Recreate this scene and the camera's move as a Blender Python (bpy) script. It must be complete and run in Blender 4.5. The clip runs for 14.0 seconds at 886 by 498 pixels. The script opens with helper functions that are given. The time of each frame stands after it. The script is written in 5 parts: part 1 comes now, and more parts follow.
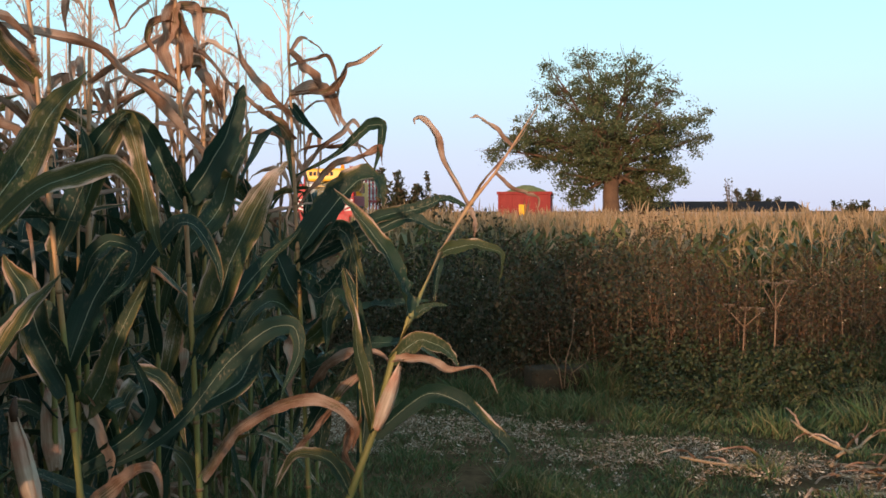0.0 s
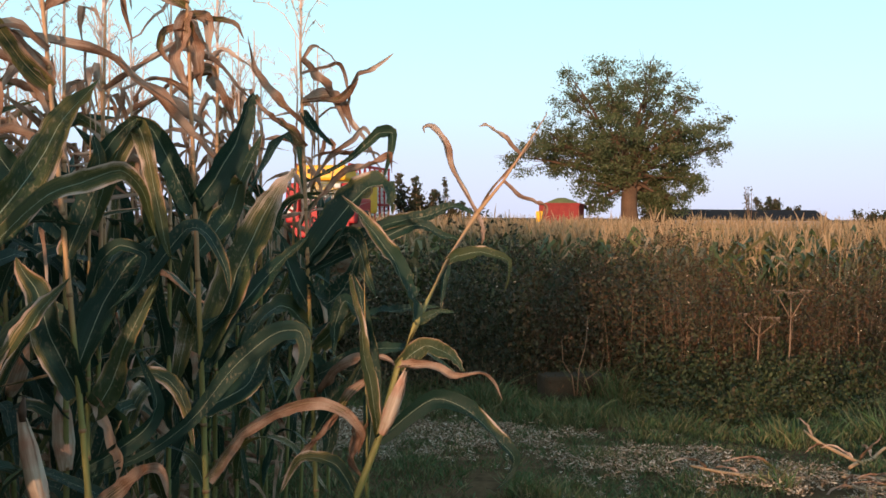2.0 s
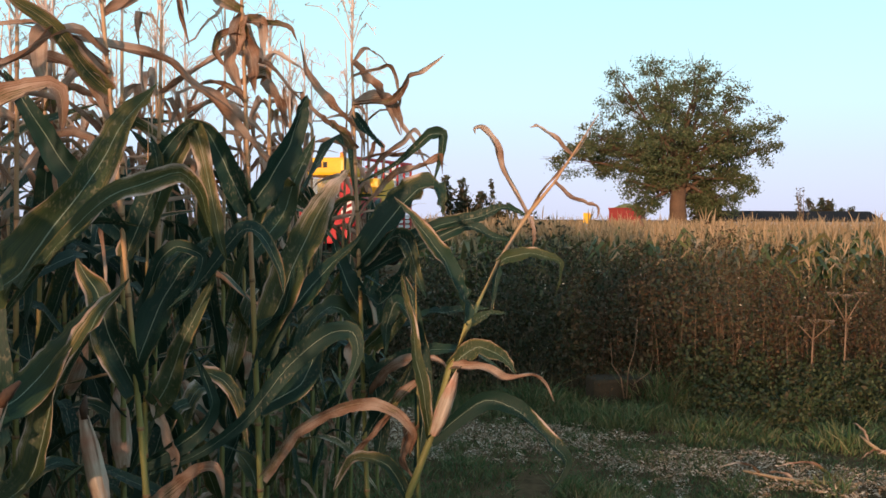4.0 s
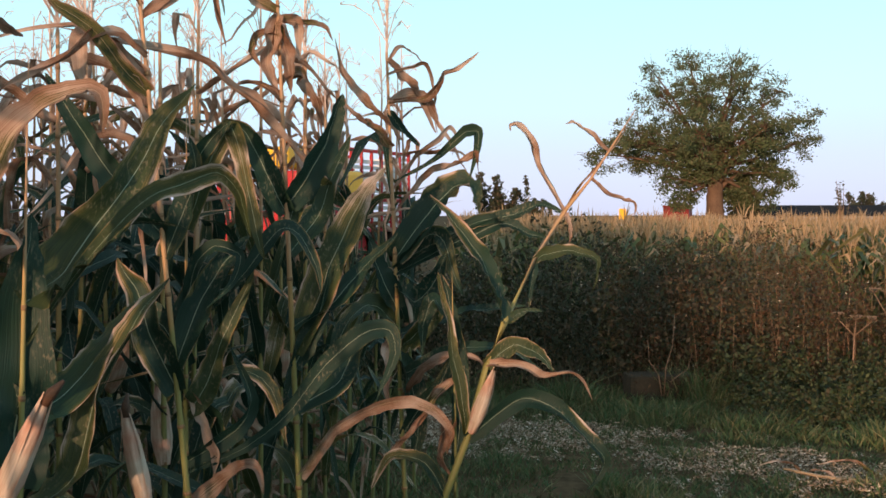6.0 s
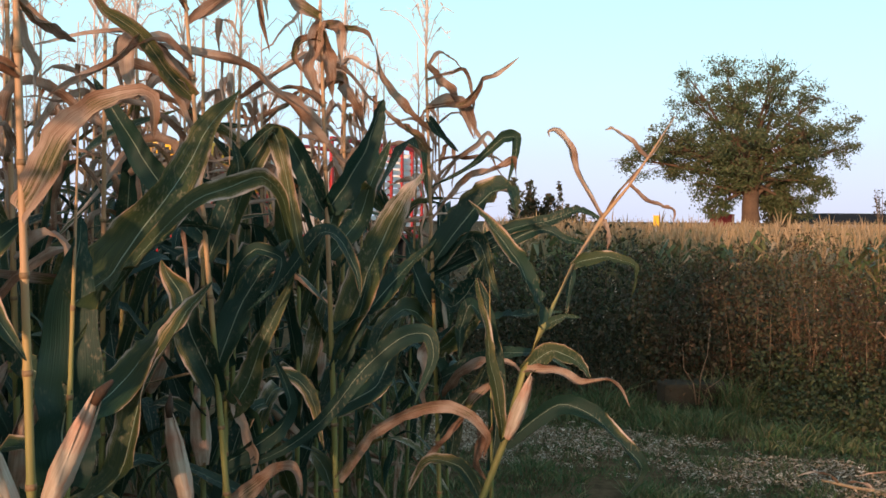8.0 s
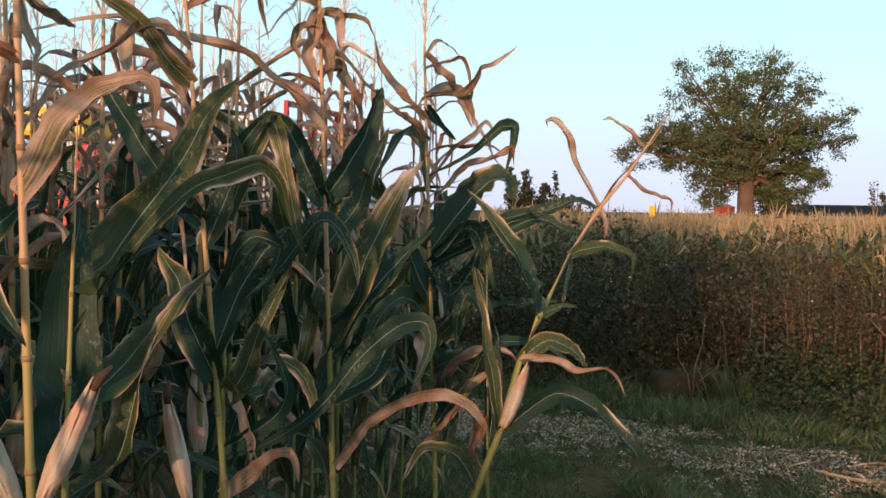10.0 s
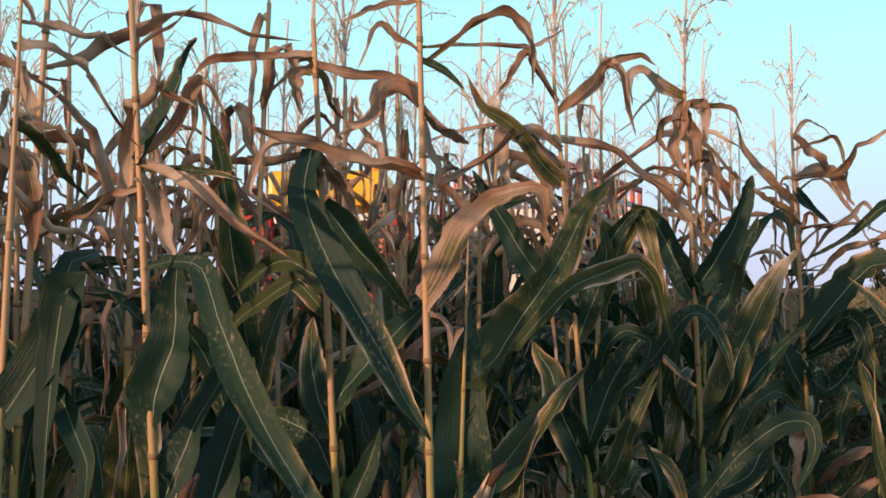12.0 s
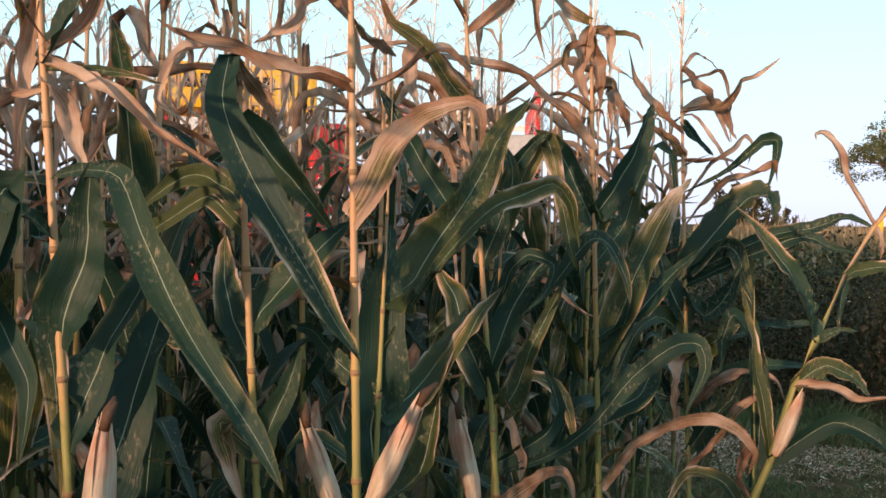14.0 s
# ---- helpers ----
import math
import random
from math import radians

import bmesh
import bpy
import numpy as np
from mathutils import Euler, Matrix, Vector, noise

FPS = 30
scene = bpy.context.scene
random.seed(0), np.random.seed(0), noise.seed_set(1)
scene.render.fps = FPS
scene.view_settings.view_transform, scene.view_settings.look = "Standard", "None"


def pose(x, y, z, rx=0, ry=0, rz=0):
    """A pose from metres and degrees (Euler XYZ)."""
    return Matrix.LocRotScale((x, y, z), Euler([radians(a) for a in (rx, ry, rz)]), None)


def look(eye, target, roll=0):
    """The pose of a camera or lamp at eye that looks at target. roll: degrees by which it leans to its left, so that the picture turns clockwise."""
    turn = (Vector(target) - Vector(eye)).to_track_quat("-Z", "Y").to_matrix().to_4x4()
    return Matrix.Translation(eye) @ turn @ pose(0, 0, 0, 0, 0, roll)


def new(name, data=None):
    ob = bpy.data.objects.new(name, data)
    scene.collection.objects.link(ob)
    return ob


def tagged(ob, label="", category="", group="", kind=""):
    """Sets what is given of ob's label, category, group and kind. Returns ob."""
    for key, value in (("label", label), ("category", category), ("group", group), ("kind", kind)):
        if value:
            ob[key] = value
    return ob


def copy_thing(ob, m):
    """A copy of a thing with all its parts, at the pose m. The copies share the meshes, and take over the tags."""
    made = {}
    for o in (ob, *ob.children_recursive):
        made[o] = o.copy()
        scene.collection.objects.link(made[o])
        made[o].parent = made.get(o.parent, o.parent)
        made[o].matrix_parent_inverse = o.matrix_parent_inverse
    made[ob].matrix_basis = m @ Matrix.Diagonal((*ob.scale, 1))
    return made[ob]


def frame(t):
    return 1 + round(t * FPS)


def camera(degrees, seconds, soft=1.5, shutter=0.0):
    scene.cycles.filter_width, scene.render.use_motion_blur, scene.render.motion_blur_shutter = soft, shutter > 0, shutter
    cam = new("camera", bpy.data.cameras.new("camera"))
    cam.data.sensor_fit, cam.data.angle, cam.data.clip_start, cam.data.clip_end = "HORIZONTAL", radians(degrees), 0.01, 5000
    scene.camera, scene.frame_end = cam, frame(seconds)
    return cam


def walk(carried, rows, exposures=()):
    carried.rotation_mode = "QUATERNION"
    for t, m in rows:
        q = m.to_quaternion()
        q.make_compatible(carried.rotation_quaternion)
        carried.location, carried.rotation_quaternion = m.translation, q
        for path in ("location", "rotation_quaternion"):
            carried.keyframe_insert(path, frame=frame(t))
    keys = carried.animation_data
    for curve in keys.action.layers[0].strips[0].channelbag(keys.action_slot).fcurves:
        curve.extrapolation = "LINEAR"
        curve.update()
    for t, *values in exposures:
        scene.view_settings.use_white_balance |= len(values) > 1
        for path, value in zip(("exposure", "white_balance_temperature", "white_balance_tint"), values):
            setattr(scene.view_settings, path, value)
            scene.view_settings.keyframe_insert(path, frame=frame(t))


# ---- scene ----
cam = camera(49.7, 14.0, soft=1.6)
PATH = [
    (0, (-0.39, 0.382, 1.72), (-0.16, 2.367, 1.64), -0.1),
    (0.5, (-0.379, 0.363, 1.726), (-0.185, 2.351, 1.625), 1.1),
    (1, (-0.357, 0.356, 1.724), (-0.097, 2.337, 1.634), 2.1),
    (1.5, (-0.36, 0.36, 1.723), (-0.119, 2.343, 1.625), 1.3),
    (2, (-0.36, 0.351, 1.725), (-0.167, 2.341, 1.657), 0.4),
    (2.5, (-0.362, 0.344, 1.726), (-0.197, 2.336, 1.658), 0.9),
    (3, (-0.366, 0.345, 1.726), (-0.228, 2.339, 1.659), 1.0),
    (5.3, (-0.382, 0.359, 1.718), (-0.331, 2.357, 1.656), 0.2),
    (5.5, (-0.382, 0.356, 1.724), (-0.34, 2.355, 1.656), 0.4),
    (6, (-0.38, 0.356, 1.725), (-0.356, 2.354, 1.654), -0.1),
    (6.5, (-0.378, 0.351, 1.726), (-0.367, 2.35, 1.661), -0.1),
    (7, (-0.385, 0.345, 1.728), (-0.405, 2.344, 1.669), 0.2),
    (7.5, (-0.394, 0.348, 1.726), (-0.437, 2.347, 1.668), 0.3),
    (10, (-0.405, 0.345, 1.725), (-0.438, 2.343, 1.641), 0.8),
    (10.5, (-0.424, 0.336, 1.736), (-0.619, 2.326, 1.713), 0.2),
    (10.7, (-0.422, 0.335, 1.756), (-0.75, 2.308, 1.769), -0.4),
    (11, (-0.446, 0.316, 1.754), (-0.974, 2.243, 1.836), -0.7),
    (11.3, (-0.469, 0.32, 1.769), (-1.094, 2.218, 1.851), 0.1),
    (11.5, (-0.459, 0.312, 1.757), (-1.152, 2.186, 1.856), -0.4),
    (12, (-0.467, 0.318, 1.758), (-1.193, 2.18, 1.839), -0.1),
    (12.5, (-0.472, 0.318, 1.76), (-1.191, 2.182, 1.847), 0.4),
    (13, (-0.476, 0.318, 1.76), (-1.17, 2.192, 1.836), 0.7),
    (13.5, (-0.506, 0.314, 1.751), (-1.153, 2.205, 1.808), 0.7),
    (14, (-0.594, 0.326, 1.735), (-1.037, 2.275, 1.674), 0.8),
]
walk(cam, [(t, look(eye, target, roll)) for t, eye, target, roll in PATH],
     [(0.0, 0.0), (1.0, 0.14), (3.0, 0.06), (7.5, 0.12), (10.5, 0.14), (11.0, 0.02), (12.0, -0.05), (13.0, 0.0), (13.5, 0.16), (14.0, 0.36)])

# ---- light ----
SUN_AZ, SUN_EL = 250.0, 4.5   # compass-like angle from +x, counter-clockwise, of the place the sun stands at
world = bpy.data.worlds.new("sky")
scene.world = world
world.use_nodes = True
wn, wl = world.node_tree.nodes, world.node_tree.links
wn.clear()
sky = wn.new("ShaderNodeTexSky")
sky.sky_type = "NISHITA"
sky.sun_disc = False
sky.sun_elevation = radians(SUN_EL)
sky.sun_rotation = radians(90 - SUN_AZ)
bg = wn.new("ShaderNodeBackground")
bg.inputs["Strength"].default_value = 1.25
wout = wn.new("ShaderNodeOutputWorld")
wtc, wsep, wramp = wn.new("ShaderNodeTexCoord"), wn.new("ShaderNodeSeparateXYZ"), wn.new("ShaderNodeValToRGB")
wl.new(wtc.outputs["Generated"], wsep.inputs[0])
wl.new(wsep.outputs[2], wramp.inputs[0])
SKY = ((0.0, (0.60, 0.64, 0.84)), (0.06, (0.60, 0.70, 0.92)), (0.13, (0.58, 0.84, 0.97)), (0.26, (0.48, 0.92, 1.0)), (0.6, (0.34, 0.56, 0.70)), (1.0, (0.26, 0.40, 0.55)))
while len(wramp.color_ramp.elements) < len(SKY):
    wramp.color_ramp.elements.new(0.5)
for _k, (_p, _c) in zip(wramp.color_ramp.elements, SKY):
    _k.position, _k.color = _p, (*_c, 1)
wscale = wn.new("ShaderNodeVectorMath")
wscale.operation = "SCALE"
wscale.inputs["Scale"].default_value = 0.12
wl.new(sky.outputs[0], wscale.inputs[0])
wmix = wn.new("ShaderNodeMix")
wmix.data_type = "RGBA"
wmix.inputs[0].default_value = 0.88
wl.new(wscale.outputs[0], wmix.inputs[6])
wl.new(wramp.outputs[0], wmix.inputs[7])
wdot, wglow, wfac = wn.new("ShaderNodeVectorMath"), wn.new("ShaderNodeMix"), wn.new("ShaderNodeMapRange")
wdot.operation = "DOT_PRODUCT"
wdot.inputs[1].default_value = (math.cos(radians(SUN_AZ)), math.sin(radians(SUN_AZ)), 0.0)
wl.new(wtc.outputs["Generated"], wdot.inputs[0])
for _k, _v in (("From Min", 0.1), ("From Max", 1.0), ("To Min", 0.0), ("To Max", 0.54)):
    wfac.inputs[_k].default_value = _v
wl.new(wdot.outputs["Value"], wfac.inputs["Value"])
wglow.data_type = "RGBA"
wl.new(wfac.outputs[0], wglow.inputs[0])
wl.new(wmix.outputs[2], wglow.inputs[6])
wglow.inputs[7].default_value = (1.00, 0.74, 0.54, 1)
wl.new(wglow.outputs[2], bg.inputs[0])
wl.new(bg.outputs[0], wout.inputs[0])
sun = new("sun", bpy.data.lights.new("sun", "SUN"))
sun.data.energy, sun.data.angle, sun.data.color = 5.0, radians(1.5), (1.0, 0.62, 0.40)
_a, _e = radians(SUN_AZ), radians(SUN_EL)
sun.matrix_world = look((0, 0, 30), Vector((0, 0, 30)) - Vector((math.cos(_a) * math.cos(_e), math.sin(_a) * math.cos(_e), math.sin(_e))))
scene.view_settings.exposure = 0.0


# ---- materials ----
class Mat:
    """A node material with small helpers to wire noise into colour."""

    def __init__(self, name, rough=0.7, metal=0.0, spec=0.3):
        self.m = bpy.data.materials.new(name)
        self.m.use_nodes = True
        self.n, self.l = self.m.node_tree.nodes, self.m.node_tree.links
        self.b = self.n["Principled BSDF"]
        self.b.inputs["Roughness"].default_value = rough
        self.b.inputs["Metallic"].default_value = metal
        self.b.inputs["Specular IOR Level"].default_value = spec

    def coord(self, kind="Object"):
        return self.n.new("ShaderNodeTexCoord").outputs[kind]

    def noise(self, scale, detail=3.0, src=None, stretch=None):
        t = self.n.new("ShaderNodeTexNoise")
        t.inputs["Scale"].default_value, t.inputs["Detail"].default_value = scale, detail
        src = src or self.coord()
        if stretch:
            mp = self.n.new("ShaderNodeMapping")
            mp.inputs["Scale"].default_value = stretch
            self.l.new(src, mp.inputs[0])
            src = mp.outputs[0]
        self.l.new(src, t.inputs["Vector"])
        return t.outputs["Fac"]

    def ramp(self, fac, *stops):
        r = self.n.new("ShaderNodeValToRGB")
        e = r.color_ramp.elements
        while len(e) < len(stops):
            e.new(0.5)
        for k, (p, c) in zip(e, stops):
            k.position, k.color = p, (*c, 1)
        self.l.new(fac, r.inputs[0])
        return r.outputs[0]

    def mix(self, fac, a, b, mode="MIX"):
        x = self.n.new("ShaderNodeMix")
        x.data_type, x.blend_type = "RGBA", mode
        for sock, v in ((x.inputs[0], fac), (x.inputs[6], a), (x.inputs[7], b)):
            if isinstance(v, bpy.types.NodeSocket):
                self.l.new(v, sock)
            elif isinstance(v, (int, float)):
                sock.default_value = v
            else:
                sock.default_value = (*v, 1)
        return x.outputs[2]

    def math(self, op, a, b=0.0, clamp=False):
        x = self.n.new("ShaderNodeMath")
        x.operation, x.use_clamp = op, clamp
        for sock, v in zip(x.inputs, (a, b)):
            if isinstance(v, bpy.types.NodeSocket):
                self.l.new(v, sock)
            else:
                sock.default_value = v
        return x.outputs[0]

    def uv(self):
        s = self.n.new("ShaderNodeSeparateXYZ")
        self.l.new(self.coord("UV"), s.inputs[0])
        return s.outputs[0], s.outputs[1]

    def rand(self):
        return self.n.new("ShaderNodeObjectInfo").outputs["Random"]

    def island(self):
        return self.n.new("ShaderNodeNewGeometry").outputs["Random Per Island"]

    def colour(self, c):
        if isinstance(c, bpy.types.NodeSocket):
            self.l.new(c, self.b.inputs["Base Color"])
        else:
            self.b.inputs["Base Color"].default_value = (*c, 1)
        return self

    def bump(self, fac, strength=0.3, dist=0.01):
        x = self.n.new("ShaderNodeBump")
        x.inputs["Strength"].default_value, x.inputs["Distance"].default_value = strength, dist
        self.l.new(fac, x.inputs["Height"])
        self.l.new(x.outputs[0], self.b.inputs["Normal"])
        return self

    def thin(self, amount, tint):
        """Adds light let through a thin leaf."""
        t = self.n.new("ShaderNodeBsdfTranslucent")
        if isinstance(tint, bpy.types.NodeSocket):
            self.l.new(tint, t.inputs[0])
        else:
            t.inputs[0].default_value = (*tint, 1)
        x = self.n.new("ShaderNodeMixShader")
        x.inputs[0].default_value = amount
        out = self.n["Material Output"]
        self.l.new(self.b.outputs[0], x.inputs[1])
        self.l.new(t.outputs[0], x.inputs[2])
        self.l.new(x.outputs[0], out.inputs[0])
        return self


def leaf_material(name, dryness):
    """Maize leaf: u across the blade, v along it. dryness shifts the blade from green to straw."""
    m = Mat(name, 0.46 + 0.3 * dryness, spec=0.30 - 0.12 * dryness)
    u, v = m.uv()
    shift = m.n.new("ShaderNodeVectorMath")
    m.l.new(m.coord(), shift.inputs[0])
    m.l.new(m.rand(), shift.inputs[1])
    here = shift.outputs[0]
    n1, n2, n3 = m.noise(11, 5, here), m.noise(2.6, 3, here), m.noise(4.5, 4, here)
    streak = m.noise(1.0, 4, m.coord("UV"), (48, 2.2, 1))

    def spread(x, k):
        return m.math("MULTIPLY", m.math("SUBTRACT", x, 0.5), k)

    green = m.mix(m.math("ADD", spread(streak, 2.2), 0.4, True), m.ramp(m.math("ADD", n2, m.math("MULTIPLY", m.math("SUBTRACT", m.rand(), 0.5), 0.45)), (0.32, (0.014, 0.042, 0.029)), (0.55, (0.027, 0.060, 0.029)), (0.72, (0.058, 0.072, 0.020))), (0.009, 0.026, 0.017))
    f = m.math("ADD", m.math("ADD", spread(n1, 1.5), spread(streak, 0.9)), m.math("ADD", spread(n3, 1.6), 0.5), True)
    dry = m.ramp(f, (0.05, (0.11, 0.048, 0.027)), (0.3, (0.25, 0.135, 0.085)), (0.55, (0.42, 0.285, 0.215)), (0.95, (0.60, 0.47, 0.39)))
    gold = m.ramp(m.math("ADD", spread(streak, 2.0), 0.5, True), (0.2, (0.042, 0.058, 0.017)), (0.8, (0.19, 0.145, 0.045)))
    edge = m.math("POWER", m.math("MULTIPLY", m.math("ABSOLUTE", m.math("SUBTRACT", u, 0.5)), 2.0), 5.0)
    a = m.math("ADD", m.math("MULTIPLY", m.math("POWER", v, 2.0), 0.28 + 0.3 * min(1, dryness)), dryness * 1.7 - 0.75)
    a = m.math("ADD", a, spread(n3, 3.0))
    a = m.math("ADD", a, spread(streak, 1.0))
    withered = m.ramp(m.noise(5.5, 3, here), (0.47, (0, 0, 0)), (0.58, (1, 1, 1)))
    rim = m.math("POWER", m.math("MULTIPLY", m.math("ABSOLUTE", m.math("SUBTRACT", u, 0.5)), 2.0), 2.5)
    a = m.math("ADD", a, m.math("MULTIPLY", m.mix(1.0, withered, rim, "MULTIPLY"), 0.75))
    a = m.math("ADD", a, m.math("MULTIPLY", edge, 0.26 + 0.2 * dryness))
    a = m.math("ADD", a, m.math("MULTIPLY", m.math("SUBTRACT", m.rand(), 0.3), 0.45), True)
    c = m.mix(m.ramp(a, (0.1, (0, 0, 0)), (0.4, (1, 1, 1))), green, gold)
    c = m.mix(m.ramp(a, (0.42, (0, 0, 0)), (0.68, (1, 1, 1))), c, dry)
    rib = m.math("LESS_THAN", m.math("ABSOLUTE", m.math("SUBTRACT", u, 0.5)), 0.012)
    c = m.mix(m.math("MULTIPLY", rib, 0.8), c, m.mix(min(1, dryness), (0.27, 0.36, 0.27), (0.48, 0.34, 0.22)))
    speck = m.ramp(m.noise(150, 5, here, (1, 1, 0.5)), (0.54, (0, 0, 0)), (0.74, (0.6, 0.6, 0.6)))
    patch = m.ramp(m.noise(7, 3, here), (0.47, (0, 0, 0)), (0.60, (1, 1, 1)))
    c = m.mix(m.mix(1.0, speck, patch, "MULTIPLY"), c, (0.34, 0.27, 0.18))
    m.colour(c).bump(m.mix(0.4, streak, m.noise(38, 4, here)), 0.45, 0.006)
    return m.thin(0.2 + 0.12 * min(1, dryness), c).m


LEAF = [leaf_material("maize_leaf_green", 0.13), leaf_material("maize_leaf_turning", 0.23), leaf_material("maize_leaf_dry", 1.0), leaf_material("maize_leaf_half_dry", 0.74)]
LEAF_LABEL = ("", "yellowing leaf", "dry brown leaf", "half-dried leaf, green at its base")


def stalk_material():
    m = Mat("maize_stalk", 0.55, spec=0.35)
    s = m.n.new("ShaderNodeSeparateXYZ")
    m.l.new(m.coord(), s.inputs[0])
    h = m.math("ADD", s.outputs[2], m.math("MULTIPLY", m.math("SUBTRACT", m.noise(5, 2), 0.5), 0.8))
    c = m.ramp(m.math("MULTIPLY", h, 0.4), (0.3, (0.11, 0.16, 0.05)), (0.54, (0.22, 0.23, 0.07)), (0.60, (0.40, 0.27, 0.10)), (0.70, (0.47, 0.28, 0.16)))
    grain = m.noise(60, 2, None, (1, 1, 0.05))
    c = m.mix(m.math("MULTIPLY", grain, 0.5), c, (0.25, 0.15, 0.07))
    return m.colour(c).bump(grain, 0.2, 0.002).m


STALK = stalk_material()


def plain(name, c1, c2, scale=6, rough=0.7, metal=0.0, bump=0.2, spec=0.3, thin=0.0):
    m = Mat(name, rough, metal, spec)
    f = m.mix(0.5, m.noise(scale, 4), m.noise(scale * 7, 2))
    c = m.ramp(f, (0.3, c1), (0.7, c2))
    m.colour(c).bump(m.noise(scale * 9, 3), bump, 0.004)
    return m.thin(thin, c).m if thin else m.m


def scatter_leaf(name, *cols, thin=0.2, rough=0.6):
    m = Mat(name, rough, spec=0.25)
    c = m.ramp(m.island(), *[(0.05 + 0.9 * i / (len(cols) - 1), c) for i, c in enumerate(cols)])
    c = m.mix(m.math("MULTIPLY", m.noise(0.7, 2), 0.5), c, cols[0])
    return m.colour(c).thin(thin, c).m


TASSEL = plain("maize_tassel", (0.50, 0.37, 0.31), (0.68, 0.54, 0.47), 20)
NODE = plain("stalk_joint", (0.17, 0.10, 0.05), (0.30, 0.19, 0.10), 30)
def husk_material():
    """Papery husk with fine lengthwise veins and a pink flush."""
    m = Mat("cob_husk", 0.7, spec=0.2)
    vein, flush = m.noise(150, 3, None, (1, 1, 0.04)), m.noise(14, 3)
    c = m.mix(m.ramp(flush, (0.42, (0, 0, 0)), (0.62, (1, 1, 1))), m.ramp(vein, (0.3, (0.34, 0.25, 0.18)), (0.7, (0.56, 0.46, 0.37))), m.ramp(vein, (0.3, (0.32, 0.15, 0.10)), (0.7, (0.52, 0.30, 0.22))))
    m.colour(c).bump(vein, 0.5, 0.003)
    return m.thin(0.1, c).m


HUSK = husk_material()
SILK = plain("cob_silk", (0.05, 0.03, 0.02), (0.10, 0.05, 0.03), 30)
FIELD_LEAF = scatter_leaf("field_maize_leaf", (0.055, 0.080, 0.030), (0.10, 0.125, 0.045), (0.16, 0.15, 0.055), (0.26, 0.19, 0.10))
FIELD_TASSEL = scatter_leaf("field_maize_tassel", (0.23, 0.16, 0.085), (0.36, 0.25, 0.14), (0.46, 0.33, 0.21))
HEDGE = scatter_leaf("hedge_leaf", (0.022, 0.034, 0.018), (0.048, 0.058, 0.028), (0.075, 0.05, 0.030), (0.036, 0.046, 0.022), (0.14, 0.10, 0.065))
WEED_RED = scatter_leaf("dry_weed", (0.044, 0.021, 0.011), (0.118, 0.054, 0.026), (0.036, 0.034, 0.015), (0.145, 0.078, 0.042), (0.042, 0.052, 0.024), (0.09, 0.085, 0.04))
NETTLE = scatter_leaf("nettle_leaf", (0.022, 0.036, 0.014), (0.048, 0.070, 0.026), (0.075, 0.048, 0.026), (0.026, 0.044, 0.018), (0.11, 0.12, 0.05))
GRASS = scatter_leaf("grass_blade", (0.042, 0.090, 0.036), (0.090, 0.150, 0.055), (0.16, 0.115, 0.060), (0.06, 0.115, 0.045), (0.28, 0.24, 0.13))
CHAFF = scatter_leaf("maize_chaff", (0.13, 0.085, 0.05), (0.34, 0.26, 0.18), (0.80, 0.72, 0.60), (0.22, 0.13, 0.08), (0.55, 0.44, 0.33), thin=0.05)
TREE_LEAF = scatter_leaf("tree_leaf", (0.045, 0.066, 0.028), (0.080, 0.108, 0.042), (0.115, 0.14, 0.06), (0.18, 0.165, 0.09))
BARK = plain("bark", (0.065, 0.040, 0.026), (0.15, 0.092, 0.058), 3, 0.9, bump=0.8)
TWIG = plain("dry_twig", (0.12, 0.075, 0.05), (0.26, 0.17, 0.11), 12, 0.85)
EARTH = plain("earth_track", (0.050, 0.036, 0.020), (0.13, 0.088, 0.050), 2.5, 1.0, bump=0.9, spec=0.02)
RED = plain("red_paint", (0.30, 0.014, 0.018), (0.40, 0.024, 0.028), 2, 0.45, spec=0.3, bump=0.05)
DULL_RED = plain("weathered_red_paint", (0.16, 0.012, 0.014), (0.26, 0.03, 0.026), 3, 0.6, spec=0.2, bump=0.1)
YELLOW = plain("yellow_paint", (0.70, 0.36, 0.01), (0.80, 0.44, 0.02), 2, 0.4, spec=0.5, bump=0.05)
WHITE = plain("white_board", (0.5, 0.5, 0.5), (0.68, 0.67, 0.66), 2, 0.5, bump=0.05)
GREY = plain("grey_sheet_metal", (0.26, 0.27, 0.29), (0.40, 0.40, 0.42), 2, 0.5, 0.2, bump=0.05)
BLACK = plain("black_plastic", (0.012, 0.012, 0.013), (0.03, 0.03, 0.03), 4, 0.6)
RUBBER = plain("tyre_rubber", (0.015, 0.015, 0.015), (0.05, 0.045, 0.04), 6, 0.85, bump=0.5)
SILAGE = plain("chopped_silage", (0.12, 0.13, 0.04), (0.26, 0.24, 0.09), 5, 0.95, bump=1.0)
ROOF = plain("dark_roof", (0.010, 0.010, 0.013), (0.022, 0.02, 0.022), 1.0, 0.9, spec=0.1)
GLASS = Mat("cab_glass", 0.05, 0.0, 0.5)
GLASS.colour((0.55, 0.62, 0.62)).b.inputs["Transmission Weight"].default_value = 0.9
GLASS = GLASS.m


